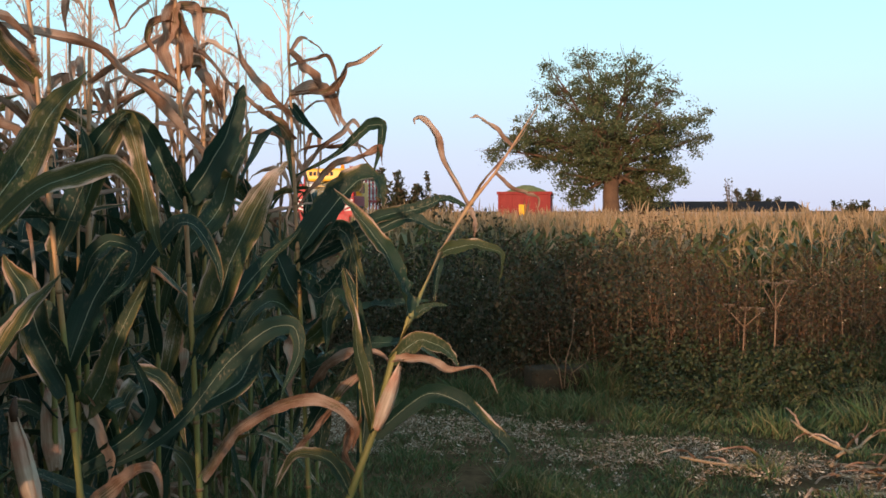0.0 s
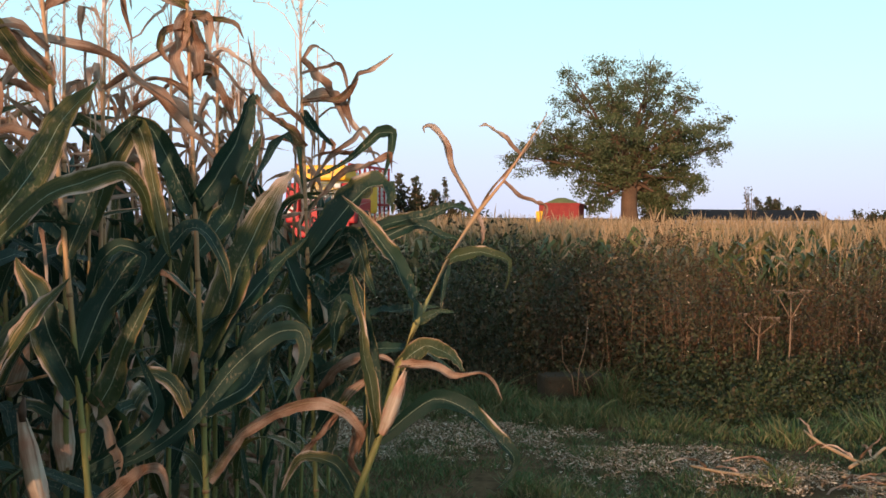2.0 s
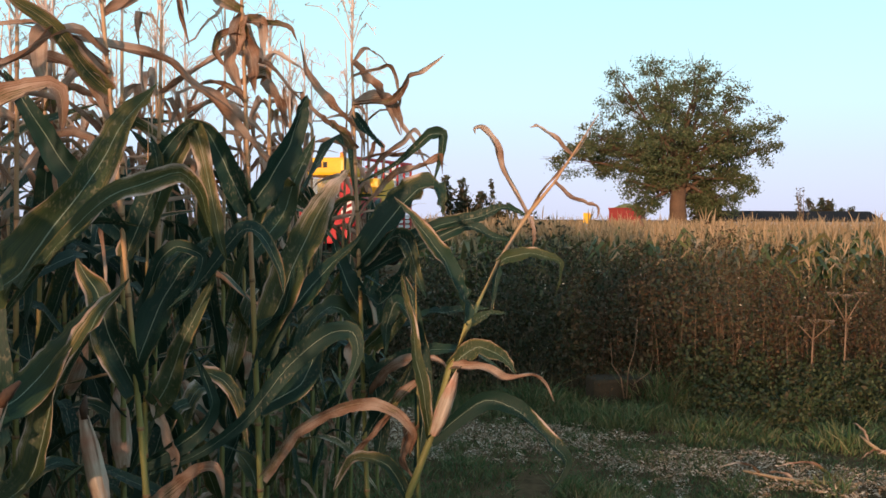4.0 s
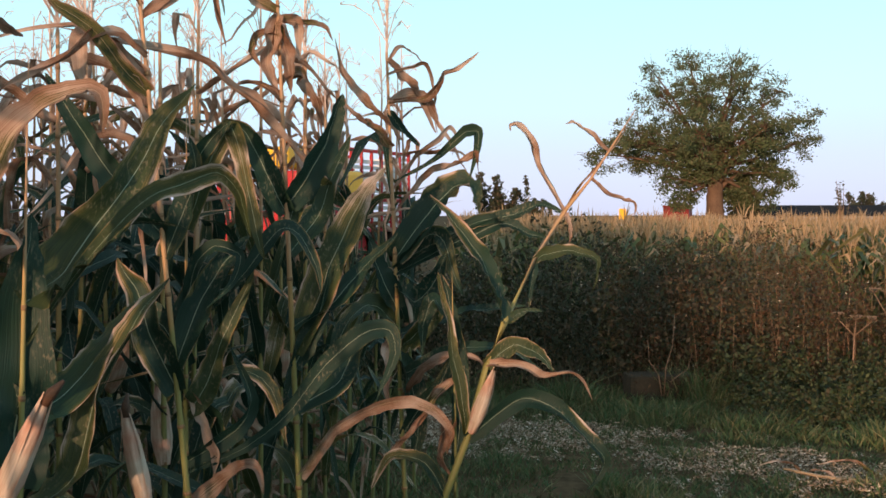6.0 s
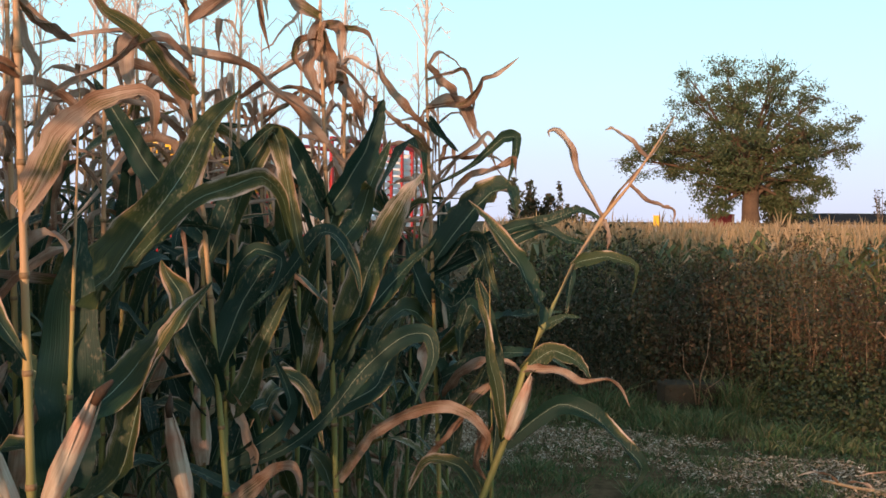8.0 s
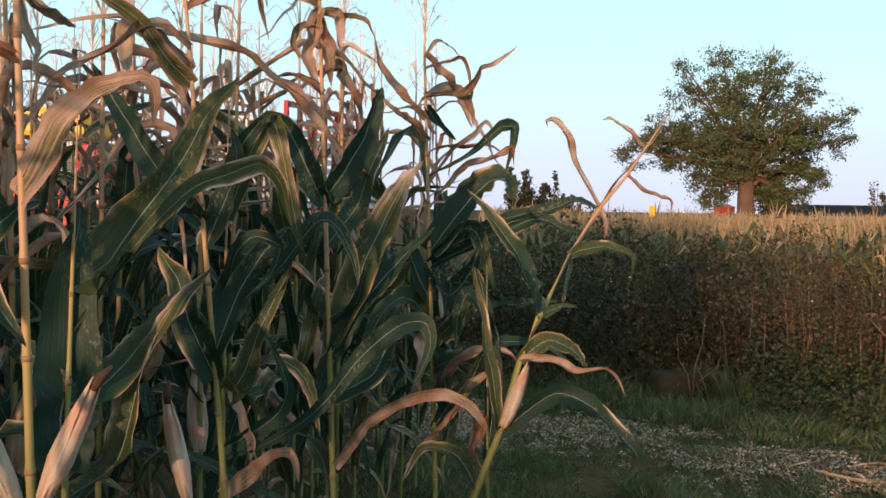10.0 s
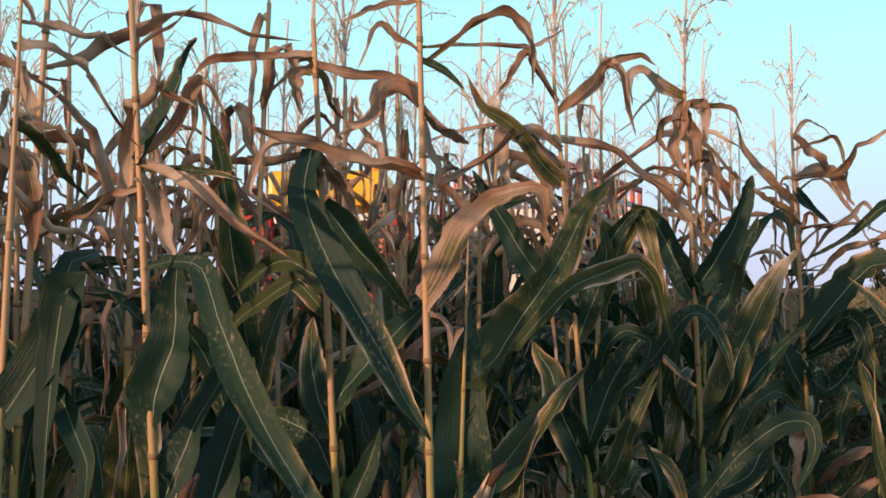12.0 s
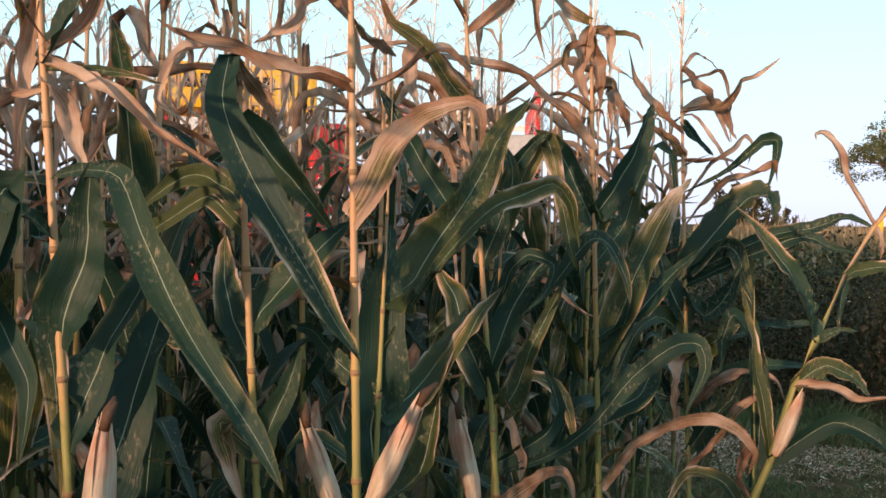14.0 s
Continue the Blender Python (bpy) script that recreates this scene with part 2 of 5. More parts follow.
# ---- building helpers ----
def mesh_ob(name, verts, faces, material, parent=None, label="", uvs=None, smooth=True):
    me = bpy.data.meshes.new(name)
    me.from_pydata([tuple(v) for v in verts], [], faces)
    me.materials.append(material)
    if smooth:
        me.polygons.foreach_set("use_smooth", [True] * len(me.polygons))
    if uvs is not None:
        lay = me.uv_layers.new(name="UVMap")
        li = np.empty(len(me.loops), dtype=np.int32)
        me.loops.foreach_get("vertex_index", li)
        lay.data.foreach_set("uv", np.asarray(uvs, dtype=np.float32)[li].ravel())
    ob = new(name, me)
    if parent:
        ob.parent = parent
    if label:
        ob["label"] = label
    return ob


def part(name, bm, material, parent, label="", smooth=False):
    me = bpy.data.meshes.new(name)
    bm.to_mesh(me)
    bm.free()
    me.materials.append(material)
    if smooth:
        me.polygons.foreach_set("use_smooth", [True] * len(me.polygons))
    ob = new(name, me)
    ob.parent = parent
    if label:
        ob["label"] = label
    return ob


def box(sx, sy, sz, at=(0, 0, 0), bevel=0.02, bm=None):
    """A bevelled block, centred on at."""
    own = bmesh.new()
    bmesh.ops.create_cube(own, size=1, matrix=Matrix.Translation(at) @ Matrix.Diagonal((sx, sy, sz, 1)))
    if bevel:
        bmesh.ops.bevel(own, geom=own.edges[:], offset=bevel, segments=2, affect="EDGES", profile=0.6)
    if bm is None:
        return own
    me = bpy.data.meshes.new("tmp")
    own.to_mesh(me)
    own.free()
    bm.from_mesh(me)
    bpy.data.meshes.remove(me)
    return bm


def tube(points, radii, sides=7):
    """Vertices and faces of a tapering tube along points."""
    pts = [Vector(p) for p in points]
    vs, fs = [], []
    for i, p in enumerate(pts):
        d = (pts[min(i + 1, len(pts) - 1)] - pts[max(i - 1, 0)]).normalized()
        a = d.orthogonal().normalized() if abs(d.z) < 0.9 else d.cross(Vector((0, 1, 0))).normalized()
        b = d.cross(a)
        for k in range(sides):
            w = 2 * math.pi * k / sides
            vs.append(p + radii[i] * (math.cos(w) * a + math.sin(w) * b))
    for i in range(len(pts) - 1):
        for k in range(sides):
            k2 = (k + 1) % sides
            fs.append((i * sides + k, i * sides + k2, (i + 1) * sides + k2, (i + 1) * sides + k))
    fs.append(tuple(range(sides))[::-1])
    fs.append(tuple((len(pts) - 1) * sides + k for k in range(sides)))
    return vs, fs


def leaf_geom(rng, length, width, rise, droop, bend, soft, twist=20.0, curl=0.0, segs=14, fold=0.35, dry=False):
    """A maize blade from the origin out along +x: leaves at rise degrees, falls by droop degrees round the part bend of its length."""
    p, d_az = Vector((0, 0, 0)), 0.0
    vs, uvs, fs = [], [], []
    step = length / segs
    ph, amp = rng.uniform(0, 6), width * rng.uniform(0.1, 0.26)
    for i in range(segs + 1):
        s = i / segs
        k = min(1, max(0, (s - bend) / soft + 0.5))
        el = radians(rise - droop * k * k * (3 - 2 * k))
        az = radians(curl * s)
        d = Vector((math.cos(el) * math.cos(az), math.cos(el) * math.sin(az), math.sin(el)))
        side = Vector((-math.sin(az), math.cos(az), 0))
        up = side.cross(d) * -1
        tw = radians(twist) * s * s
        a = side * math.cos(tw) + up * math.sin(tw)
        n = d.cross(a)
        w = 0.5 * width * min(1, 0.35 + 2.6 * s) * max(0.0, 1 - s ** 1.9) ** 0.9
        lift = fold * (1 - 0.5 * s)
        for j, u in enumerate((-1, -0.5, 0, 0.5, 1)):
            wave = amp * math.sin(ph + 17 * s + (2 if u > 0 else 0)) * (abs(u) ** 2) * (1 - s)
            if dry:
                c1 = w * 0.9 * noise.noise((ph * 9 + s * 7, u * 2.0, 1.5))
                vs.append(p + a * (w * u * (0.8 + 0.5 * noise.noise((s * 6, ph * 5, u)))) + n * (abs(u) ** 1.5 * w * 1.1 + c1))
            else:
                vs.append(p + a * (w * u) + n * (abs(u) * w * lift + wave + w * 0.15 * noise.noise((ph * 9 + s * 9, u * 2, 0))))
            uvs.append((0.5 + 0.5 * u, s))
        if i < segs:
            p = p + d * step
            if dry:
                p = p + noise.noise_vector((ph * 7, i * 0.55, 2.0)) * step * 0.55
    for i in range(segs):
        for j in range(4):
            q = i * 5 + j
            fs.append((q, q + 1, q + 6, q + 5))
    return vs, fs, uvs


def transform(vs, m):
    return [m @ Vector(v) for v in vs]


def add_leaf(plant, rng, spine, h, az, length, width, rise, droop, bend, soft, kind, twist=20.0, curl=0.0):
    vs, fs, uvs = leaf_geom(rng, length, width, rise, droop, bend, soft, twist, curl, dry=kind == 2)
    ob = mesh_ob("leaf", vs, fs, LEAF[kind], plant, LEAF_LABEL[kind], uvs)
    ob.matrix_basis = Matrix.Translation(spine(h)) @ Matrix.Rotation(radians(az), 4, "Z")
    return ob


def tassel_geom(rng, n=9, size=0.36):
    vs, fs = [], []

    def stem(points, r0, r1):
        v, f = tube(points, [r0 + (r1 - r0) * i / (len(points) - 1) for i in range(len(points))], 4)
        o = len(vs)
        vs.extend(v)
        fs.extend([tuple(i + o for i in q) for q in f])

    stem([(0, 0, 0), (0.004, 0, size * 0.5), (0.02 * rng.uniform(-1, 1), 0, size)], 0.0045, 0.003)
    for i in range(n):
        a, h = rng.uniform(0, 6.28), size * rng.uniform(0.02, 0.45)
        ln, out = size * rng.uniform(0.35, 0.65), rng.uniform(0.35, 0.9)
        c, s = math.cos(a), math.sin(a)
        stem([(0, 0, h), (c * ln * 0.35 * out, s * ln * 0.35 * out, h + ln * 0.45), (c * ln * 0.7 * out, s * ln * 0.7 * out, h + ln * 0.62), (c * ln * out, s * ln * out, h + ln * rng.uniform(0.3, 0.65))], 0.0026, 0.0016)
    # florets
    for q in range(len(vs) // 4):
        p = vs[q * 4]
        if p[2] < 0.06:
            continue
        for _ in range(4):
            e = Vector((rng.uniform(-1, 1), rng.uniform(-1, 1), rng.uniform(-1, 1))) * 0.014
            o = len(vs)
            vs.extend([Vector(p), Vector(p) + e + Vector((0.004, 0, 0)), Vector(p) + e * 1.4])
            fs.append((o, o + 1, o + 2))
    return vs, fs


def cob_geom(rng, length=0.24, r=0.03):
    vs, fs = tube([(0, 0, 0), (0, 0, 0.02), (0, 0, length * 0.22), (0, 0, length * 0.5), (0, 0, length * 0.8), (0, 0, length)], [0.008, r * 0.6, r * 0.95, r, r * 0.62, 0.004], 10)
    for i in range(3):
        w = i * 2.1
        c, s = math.cos(w), math.sin(w)
        o = len(vs)
        for k, t in enumerate((0.02, 0.35, 0.7, 1.05)):
            rr = r * (0.62, 1.1, 0.95, 0.22)[k] + (0.006 * rng.random() if k == 3 else 0)
            for u in (-0.8, 0, 0.8):
                hw = u * (1, 1, 0.7, 0.1)[k]
                vs.append(Vector((math.cos(w + hw) * rr, math.sin(w + hw) * rr, length * t)))
        for k in range(3):
            for j in range(2):
                q = o + k * 3 + j
                fs.append((q, q + 1, q + 4, q + 3))
    return vs, fs


def maize_plant(seed, height, leaves, lean=(0.0, 0.0), tassel=True, cob=None, bow=0.0, r=0.0125):
    """One plant at its base. leaves: rows of height, turn, length, width, rise, droop, bend, soft, kind."""
    rng = random.Random(seed)
    plant = new("maize_plant")
    lx, ly = lean

    def spine(h):
        return Vector((lx * h + bow * h * h, ly * h, h))

    pts, rad = [], []
    joint_h, h = [], 0.05
    while h < height - 0.08:
        joint_h.append(h)
        h += 0.19 * (0.8 + 0.3 * rng.random())
    hs = sorted(joint_h + [0, height] + [j + 0.02 for j in joint_h] + [j - 0.015 for j in joint_h])
    for h in hs:
        pts.append(spine(h))
        swell = 1.22 if h in joint_h else 1.0
        rad.append(r * swell * (1.1 - 0.62 * h / height) * (1 if tassel else 1 - 0.9 * (h / height) ** 4))
    vs, fs = tube(pts, rad, 8)
    for j in joint_h[2:]:
        k = r * (1.1 - 0.62 * j / height) * 1.26 * (1 if tassel else 1 - 0.9 * (j / height) ** 4)
        v2, f2 = tube([spine(j - 0.004), spine(j + 0.006)], [k, k], 8)
        fs += [tuple(i + len(vs) for i in q) for q in f2]
        vs = vs + v2
    st = mesh_ob("stalk", vs, fs, STALK, plant)
    st.data.materials.append(NODE)
    rings = 10 * len(joint_h[2:])
    st.data.polygons.foreach_set("material_index", [0] * (len(fs) - rings) + [1] * rings)
    for row in leaves:
        add_leaf(plant, rng, spine, *row)
    if tassel:
        v2, f2 = tassel_geom(rng)
        t = mesh_ob("tassel", v2, f2, TASSEL, plant, smooth=False)
        t.matrix_basis = Matrix.Translation(spine(height - 0.01))
    for c in cob or ():
        ch, caz, tilt = c
        v2, f2 = cob_geom(rng)
        t = mesh_ob("cob", v2, f2, HUSK, plant, "pale papery cob husk")
        t.matrix_basis = Matrix.Translation(spine(ch)) @ Matrix.Rotation(radians(caz), 4, "Z") @ Matrix.Rotation(radians(tilt), 4, "Y")
    return tagged(plant, "tall ripening maize plant with dry upper leaves", "maize plant", "maize at the field edge")


def wild_leaves(rng, height):
    """Two opposite ranks of blades: green and broad below, dry and crumpled above."""
    rows, az = [], rng.uniform(0, 180)
    n = 15
    for i in range(n):
        h = 0.25 + (height - 0.32) * i / (n - 1) + rng.uniform(-0.04, 0.04)
        f = h / height
        az += 180 + rng.uniform(-28, 28)
        if f < 0.2:
            kind = rng.choice((1, 2, 2))
        elif f < 0.62:
            kind = rng.choice((0, 0, 0, 0, 1))
        elif f < 0.75:
            kind = rng.choice((0, 1, 2, 2))
        else:
            kind = 2
        if f > 0.72 and rng.random() < 0.12:
            continue
        if kind == 2 and rng.random() < 0.30:
            rows.append((h, az, rng.uniform(0.3, 0.6), rng.uniform(0.022, 0.045), rng.uniform(55, 80), rng.uniform(140, 172), rng.uniform(0.12, 0.35), rng.uniform(0.08, 0.25), kind, rng.uniform(-220, 220), rng.uniform(-70, 70)))
        elif kind == 2:
            rows.append((h, az, rng.uniform(0.5, 0.9) * (1.15 - 0.4 * f), rng.uniform(0.026, 0.048), rng.uniform(10, 60), rng.uniform(35, 135), rng.uniform(0.2, 0.6), rng.uniform(0.08, 0.6), kind, rng.uniform(-160, 160), rng.uniform(-50, 50)))
        else:
            rows.append((h, az, rng.uniform(0.55, 0.9), rng.uniform(0.06, 0.095), rng.uniform(50, 78), rng.uniform(50, 160), rng.uniform(0.35, 0.75), rng.uniform(0.12, 0.7), kind, rng.uniform(-110, 110), rng.uniform(-25, 25)))
    return rows


# ---- ground ----
def ground_z(x, y):
    fall = min(1, max(0, (y - 9.6) / 2.4)) * (1 if x > -3 else 0)
    return -0.50 * fall * fall * (3 - 2 * fall)


def build_ground():
    xs = sorted({*np.linspace(-20, 20, 81).round(3), *np.linspace(-1500, 1500, 41).round(1)})
    ys = sorted({*np.linspace(-10, 30, 81).round(3), *np.linspace(-1000, 2500, 41).round(1)})
    vs = [(x, y, ground_z(x, y) + (0.03 * noise.noise((x * 0.8, y * 0.8, 0)) if abs(x) < 18 and y < 25 else 0)) for y in ys for x in xs]
    w = len(xs)
    fs = [(j * w + i, j * w + i + 1, (j + 1) * w + i + 1, (j + 1) * w + i) for j in range(len(ys) - 1) for i in range(w - 1)]
    return tagged(mesh_ob("ground", vs, fs, EARTH), "dark trampled earth of the field track", "ground", kind="structure")


build_ground()

# ---- maize at the field edge ----
ROW = Vector((0.96, 2.18, 0)).normalized()      # along the rows
DEEP = Vector((-ROW.y, ROW.x, 0))               # into the stand
CORNER = Vector((-0.50, 3.95, 0))               # outer end of the first row


def shaped_leaf(plant, rng, spine, h, kind, width, *bends, segs=24):
    """A blade that leaves the stalk at h and passes through the bends, given from its foot."""
    dead = kind == 2
    base = spine(h)
    ctl = [Vector((0, 0, 0))] + [Vector(b) for b in bends]
    ctl = [ctl[0] * 2 - ctl[1]] + ctl + [ctl[-1] * 2 - ctl[-2]]
    pts, n, ph = [], len(ctl) - 3, rng.uniform(0, 60)
    reach = sum((c - b).length for b, c in zip(ctl[1:-2], ctl[2:-1]))
    for i in range(segs + 1):
        u = min(i / segs * n, n - 1e-6)
        k, f = int(u), u - int(u)
        a, b, c, d = ctl[k:k + 4]
        m1, m2 = (c - a) * 0.40, (d - b) * 0.40
        p = b * (2 * f ** 3 - 3 * f * f + 1) + m1 * (f ** 3 - 2 * f * f + f) + c * (3 * f * f - 2 * f ** 3) + m2 * (f ** 3 - f * f)
        shake = noise.noise_vector((ph, i / segs * 5.0, h)) * reach * (0.028 if dead else 0.017) * min(1, 4 * i / segs)
        pts.append(p + shake)
    vs, uvs, fs = [], [], []
    face = Vector((0.30, -1.0, 0.30 + rng.uniform(-0.3, 0.5))).normalized()
    roll_0, wander = rng.uniform(-0.4, 0.4), 1.8 if dead else (0.4 if kind == 3 else 0.85)
    furl_0 = rng.uniform(0.5, 2.2) if dead else rng.uniform(0.1, 0.5)
    ripple, keel = width * rng.uniform(0.08, 0.20), rng.uniform(0.15, 0.5)
    first = 0.06 if len(bends) > 5 and kind != 3 else (0.9 if kind == 3 else 0.62)
    cols = (-1, -0.68, -0.34, 0, 0.34, 0.68, 1)
    for i, p in enumerate(pts):
        s = i / segs
        d = (pts[min(i + 1, segs)] - pts[max(i - 1, 0)]).normalized()
        a = d.cross(face)
        a = a.normalized() if a.length > 0.05 else d.orthogonal().normalized()
        a = Matrix.Rotation(roll_0 + wander * noise.noise((ph + 9, s * 2.6, 0)), 3, d) @ a
        nn = a.cross(d)
        w = 0.5 * width * min(1, first + 1.7 * s) * max(0.0, 1 - s ** 2.3) ** 0.85 * (1 + 0.14 * noise.noise((ph, s * 6, 4))) + 0.0006
        furl = max(0.02, furl_0 + (1.6 if dead else 0.5) * noise.noise((ph + 3, s * 3.5, 1)))
        for u in cols:
            th = furl * u
            across, rise = math.sin(th) / furl, (1 - math.cos(th)) / furl
            edge = ripple * (1 - 0.6 * s) * u * u * noise.noise((ph + s * (11 if dead else 18), 7 if u > 0 else 2, 0)) * 2
            crump = (0.45 if dead else 0.16) * w * noise.noise((ph + s * 8, u * 2.2, h * 7))
            rag = 1 + (0.30 if dead else 0.09) * noise.noise((s * 11, ph, 3 if u > 0 else 8))
            vs.append(p + a * (w * across * rag) + nn * (w * rise + keel * w * abs(u) + edge + crump))
            uvs.append((0.5 + 0.5 * u, s))
    m = len(cols)
    for i in range(segs):
        for j in range(m - 1):
            q = i * m + j
            fs.append((q, q + 1, q + m + 1, q + m))
    ob = mesh_ob("leaf", vs, fs, LEAF[kind], plant, LEAF_LABEL[kind], uvs)
    ob.matrix_basis = Matrix.Translation(base)
    return ob


EDGE_COUNT = [0]


def edge_plant(at, height, lean, tassel, leaves, cob=None, r=0.0098):
    EDGE_COUNT[0] += 1
    rng = random.Random(40 + EDGE_COUNT[0])
    plant = maize_plant(40 + EDGE_COUNT[0], height, [], lean, tassel, None, 0.0, r)
    plant.location = (*at, 0)
    for row in leaves:
        shaped_leaf(plant, rng, lambda h: Vector((lean[0] * h, lean[1] * h, h)), *row)
    for foot, (side, toward), length in cob or ():
        v, f = cob_geom(rng, length, 0.019)
        c = mesh_ob("cob", v, f, HUSK, plant, "pale papery cob husk with a dark withered tip")
        c.matrix_basis = Matrix.Translation(foot) @ Matrix.Rotation(radians(side), 4, "Y") @ Matrix.Rotation(radians(toward), 4, "X")
        v, f = tube([(0, 0, length * 0.95), (0.004, 0, length * 1.05), (0.012, 0.004, length * 1.16)], [0.008, 0.009, 0.003], 6)
        mesh_ob("silk", v, f, SILK, c)
    return plant


edge_plant((-1.38, 1.62), 2.3, (-0.055, -0.021), True, [
    (1.96, 2, 0.037, (0.08, 0.00, -0.04), (0.16, 0.01, -0.08), (0.23, 0.01, -0.13), (0.29, 0.01, -0.17)),
    (1.95, 0, 0.013, (0.08, 0.02, -0.00), (0.14, 0.03, -0.01), (0.17, 0.04, -0.02)),
    (1.94, 2, 0.034, (0.03, 0.01, -0.05), (0.05, 0.01, -0.11), (0.07, 0.01, -0.16)),
    (1.96, 1, 0.044, (0.05, 0.00, 0.07), (0.08, -0.00, 0.14), (0.11, -0.01, 0.18), (0.12, -0.01, 0.19)),
    (1.97, 2, 0.032, (0.06, 0.01, 0.04), (0.10, 0.01, 0.10), (0.12, 0.01, 0.12), (0.14, 0.01, 0.10), (0.16, 0.01, 0.06)),
    (2.14, 2, 0.013, (0.04, 0.01, 0.03), (0.07, 0.02, 0.05), (0.10, 0.03, 0.08)),
    (1.92, 2, 0.023, (-0.06, 0.01, -0.01), (-0.13, 0.02, -0.04), (-0.19, 0.03, -0.06)),
    (2.05, 2, 0.032, (-0.04, 0.02, -0.09), (-0.07, 0.05, -0.20), (-0.09, 0.09, -0.28)),
    (1.54, 0, 0.088, (0.02, -0.01, 0.06), (0.05, -0.01, 0.14), (0.06, -0.02, 0.21), (0.07, -0.03, 0.27)),
    (1.79, 0, 0.072, (0.07, -0.02, 0.01), (0.13, -0.04, -0.00), (0.18, -0.06, -0.08), (0.24, -0.08, -0.17), (0.32, -0.10, -0.27), (0.39, -0.11, -0.35), (0.43, -0.14, -0.40)),
    (1.27, 0, 0.100, (0.03, 0.05, 0.06), (0.05, 0.09, 0.18), (0.06, 0.14, 0.28), (0.06, 0.18, 0.35)),
    (1.70, 1, 0.022, (-0.01, -0.04, 0.03), (-0.02, -0.07, 0.05), (-0.03, -0.11, 0.06)),
    (1.38, 0, 0.065, (0.03, 0.04, 0.13), (0.06, 0.09, 0.23), (0.07, 0.13, 0.29)),
    (1.46, 1, 0.026, (0.01, 0.02, -0.02), (0.01, 0.04, -0.06), (0.06, 0.06, -0.12)),
], [((0.0, -0.06, 1.25), (0, -4), 0.19), ((0.05, -0.16, 1.27), (6, 0), 0.19)])
edge_plant((-1.21, 1.89), 2.25, (-0.048, -0.019), True, [
    (1.94, 0, 0.086, (-0.01, -0.02, 0.07), (-0.01, -0.05, -0.00), (0.04, -0.07, -0.12), (0.13, -0.07, -0.25), (0.20, -0.09, -0.35), (0.26, -0.10, -0.43)),
    (2.18, 2, 0.024, (-0.05, -0.02, 0.00), (-0.13, -0.05, 0.00), (-0.18, -0.07, -0.01), (-0.22, -0.08, -0.04)),
    (2.16, 2, 0.031, (0.06, 0.02, -0.01), (0.12, 0.05, -0.02), (0.17, 0.07, -0.06), (0.23, 0.10, -0.12)),
    (2.01, 2, 0.035, (0.02, 0.01, -0.04), (0.05, 0.02, -0.08), (0.06, 0.03, -0.12)),
    (2.16, 2, 0.030, (-0.03, -0.01, -0.01), (-0.04, -0.01, -0.04), (-0.02, -0.01, -0.09)),
    (2.02, 2, 0.028, (-0.06, 0.01, 0.01), (-0.12, 0.01, -0.01), (-0.16, 0.02, -0.08), (-0.12, 0.07, -0.12)),
    (1.91, 0, 0.065, (0.05, 0.03, -0.07), (0.09, 0.06, -0.13), (0.14, 0.09, -0.20)),
    (1.54, 0, 0.078, (0.02, 0.02, 0.04), (0.06, 0.04, 0.09), (0.11, 0.07, 0.15), (0.15, 0.09, 0.19)),
    (1.75, 0, 0.054, (-0.06, 0.04, 0.04), (-0.15, 0.07, 0.06), (-0.26, 0.09, -0.01)),
    (1.71, 0, 0.036, (-0.08, 0.02, 0.06), (-0.16, 0.03, 0.02), (-0.22, 0.04, -0.02), (-0.25, 0.06, -0.08)),
    (1.33, 3, 0.045, (-0.05, -0.03, 0.05), (-0.03, -0.04, -0.01), (0.00, -0.05, -0.08)),
    (1.27, 0, 0.054, (0.02, 0.01, 0.10), (0.05, 0.02, 0.17), (0.07, 0.02, 0.24)),
    (1.49, 0, 0.064, (-0.05, 0.03, 0.07), (-0.08, 0.06, 0.15), (-0.09, 0.09, 0.21)),
    (1.41, 0, 0.071, (-0.06, 0.03, 0.07), (-0.14, 0.05, 0.10), (-0.21, 0.08, 0.09)),
], [((0.08, 0.02, 1.19), (-18, 5), 0.2)])
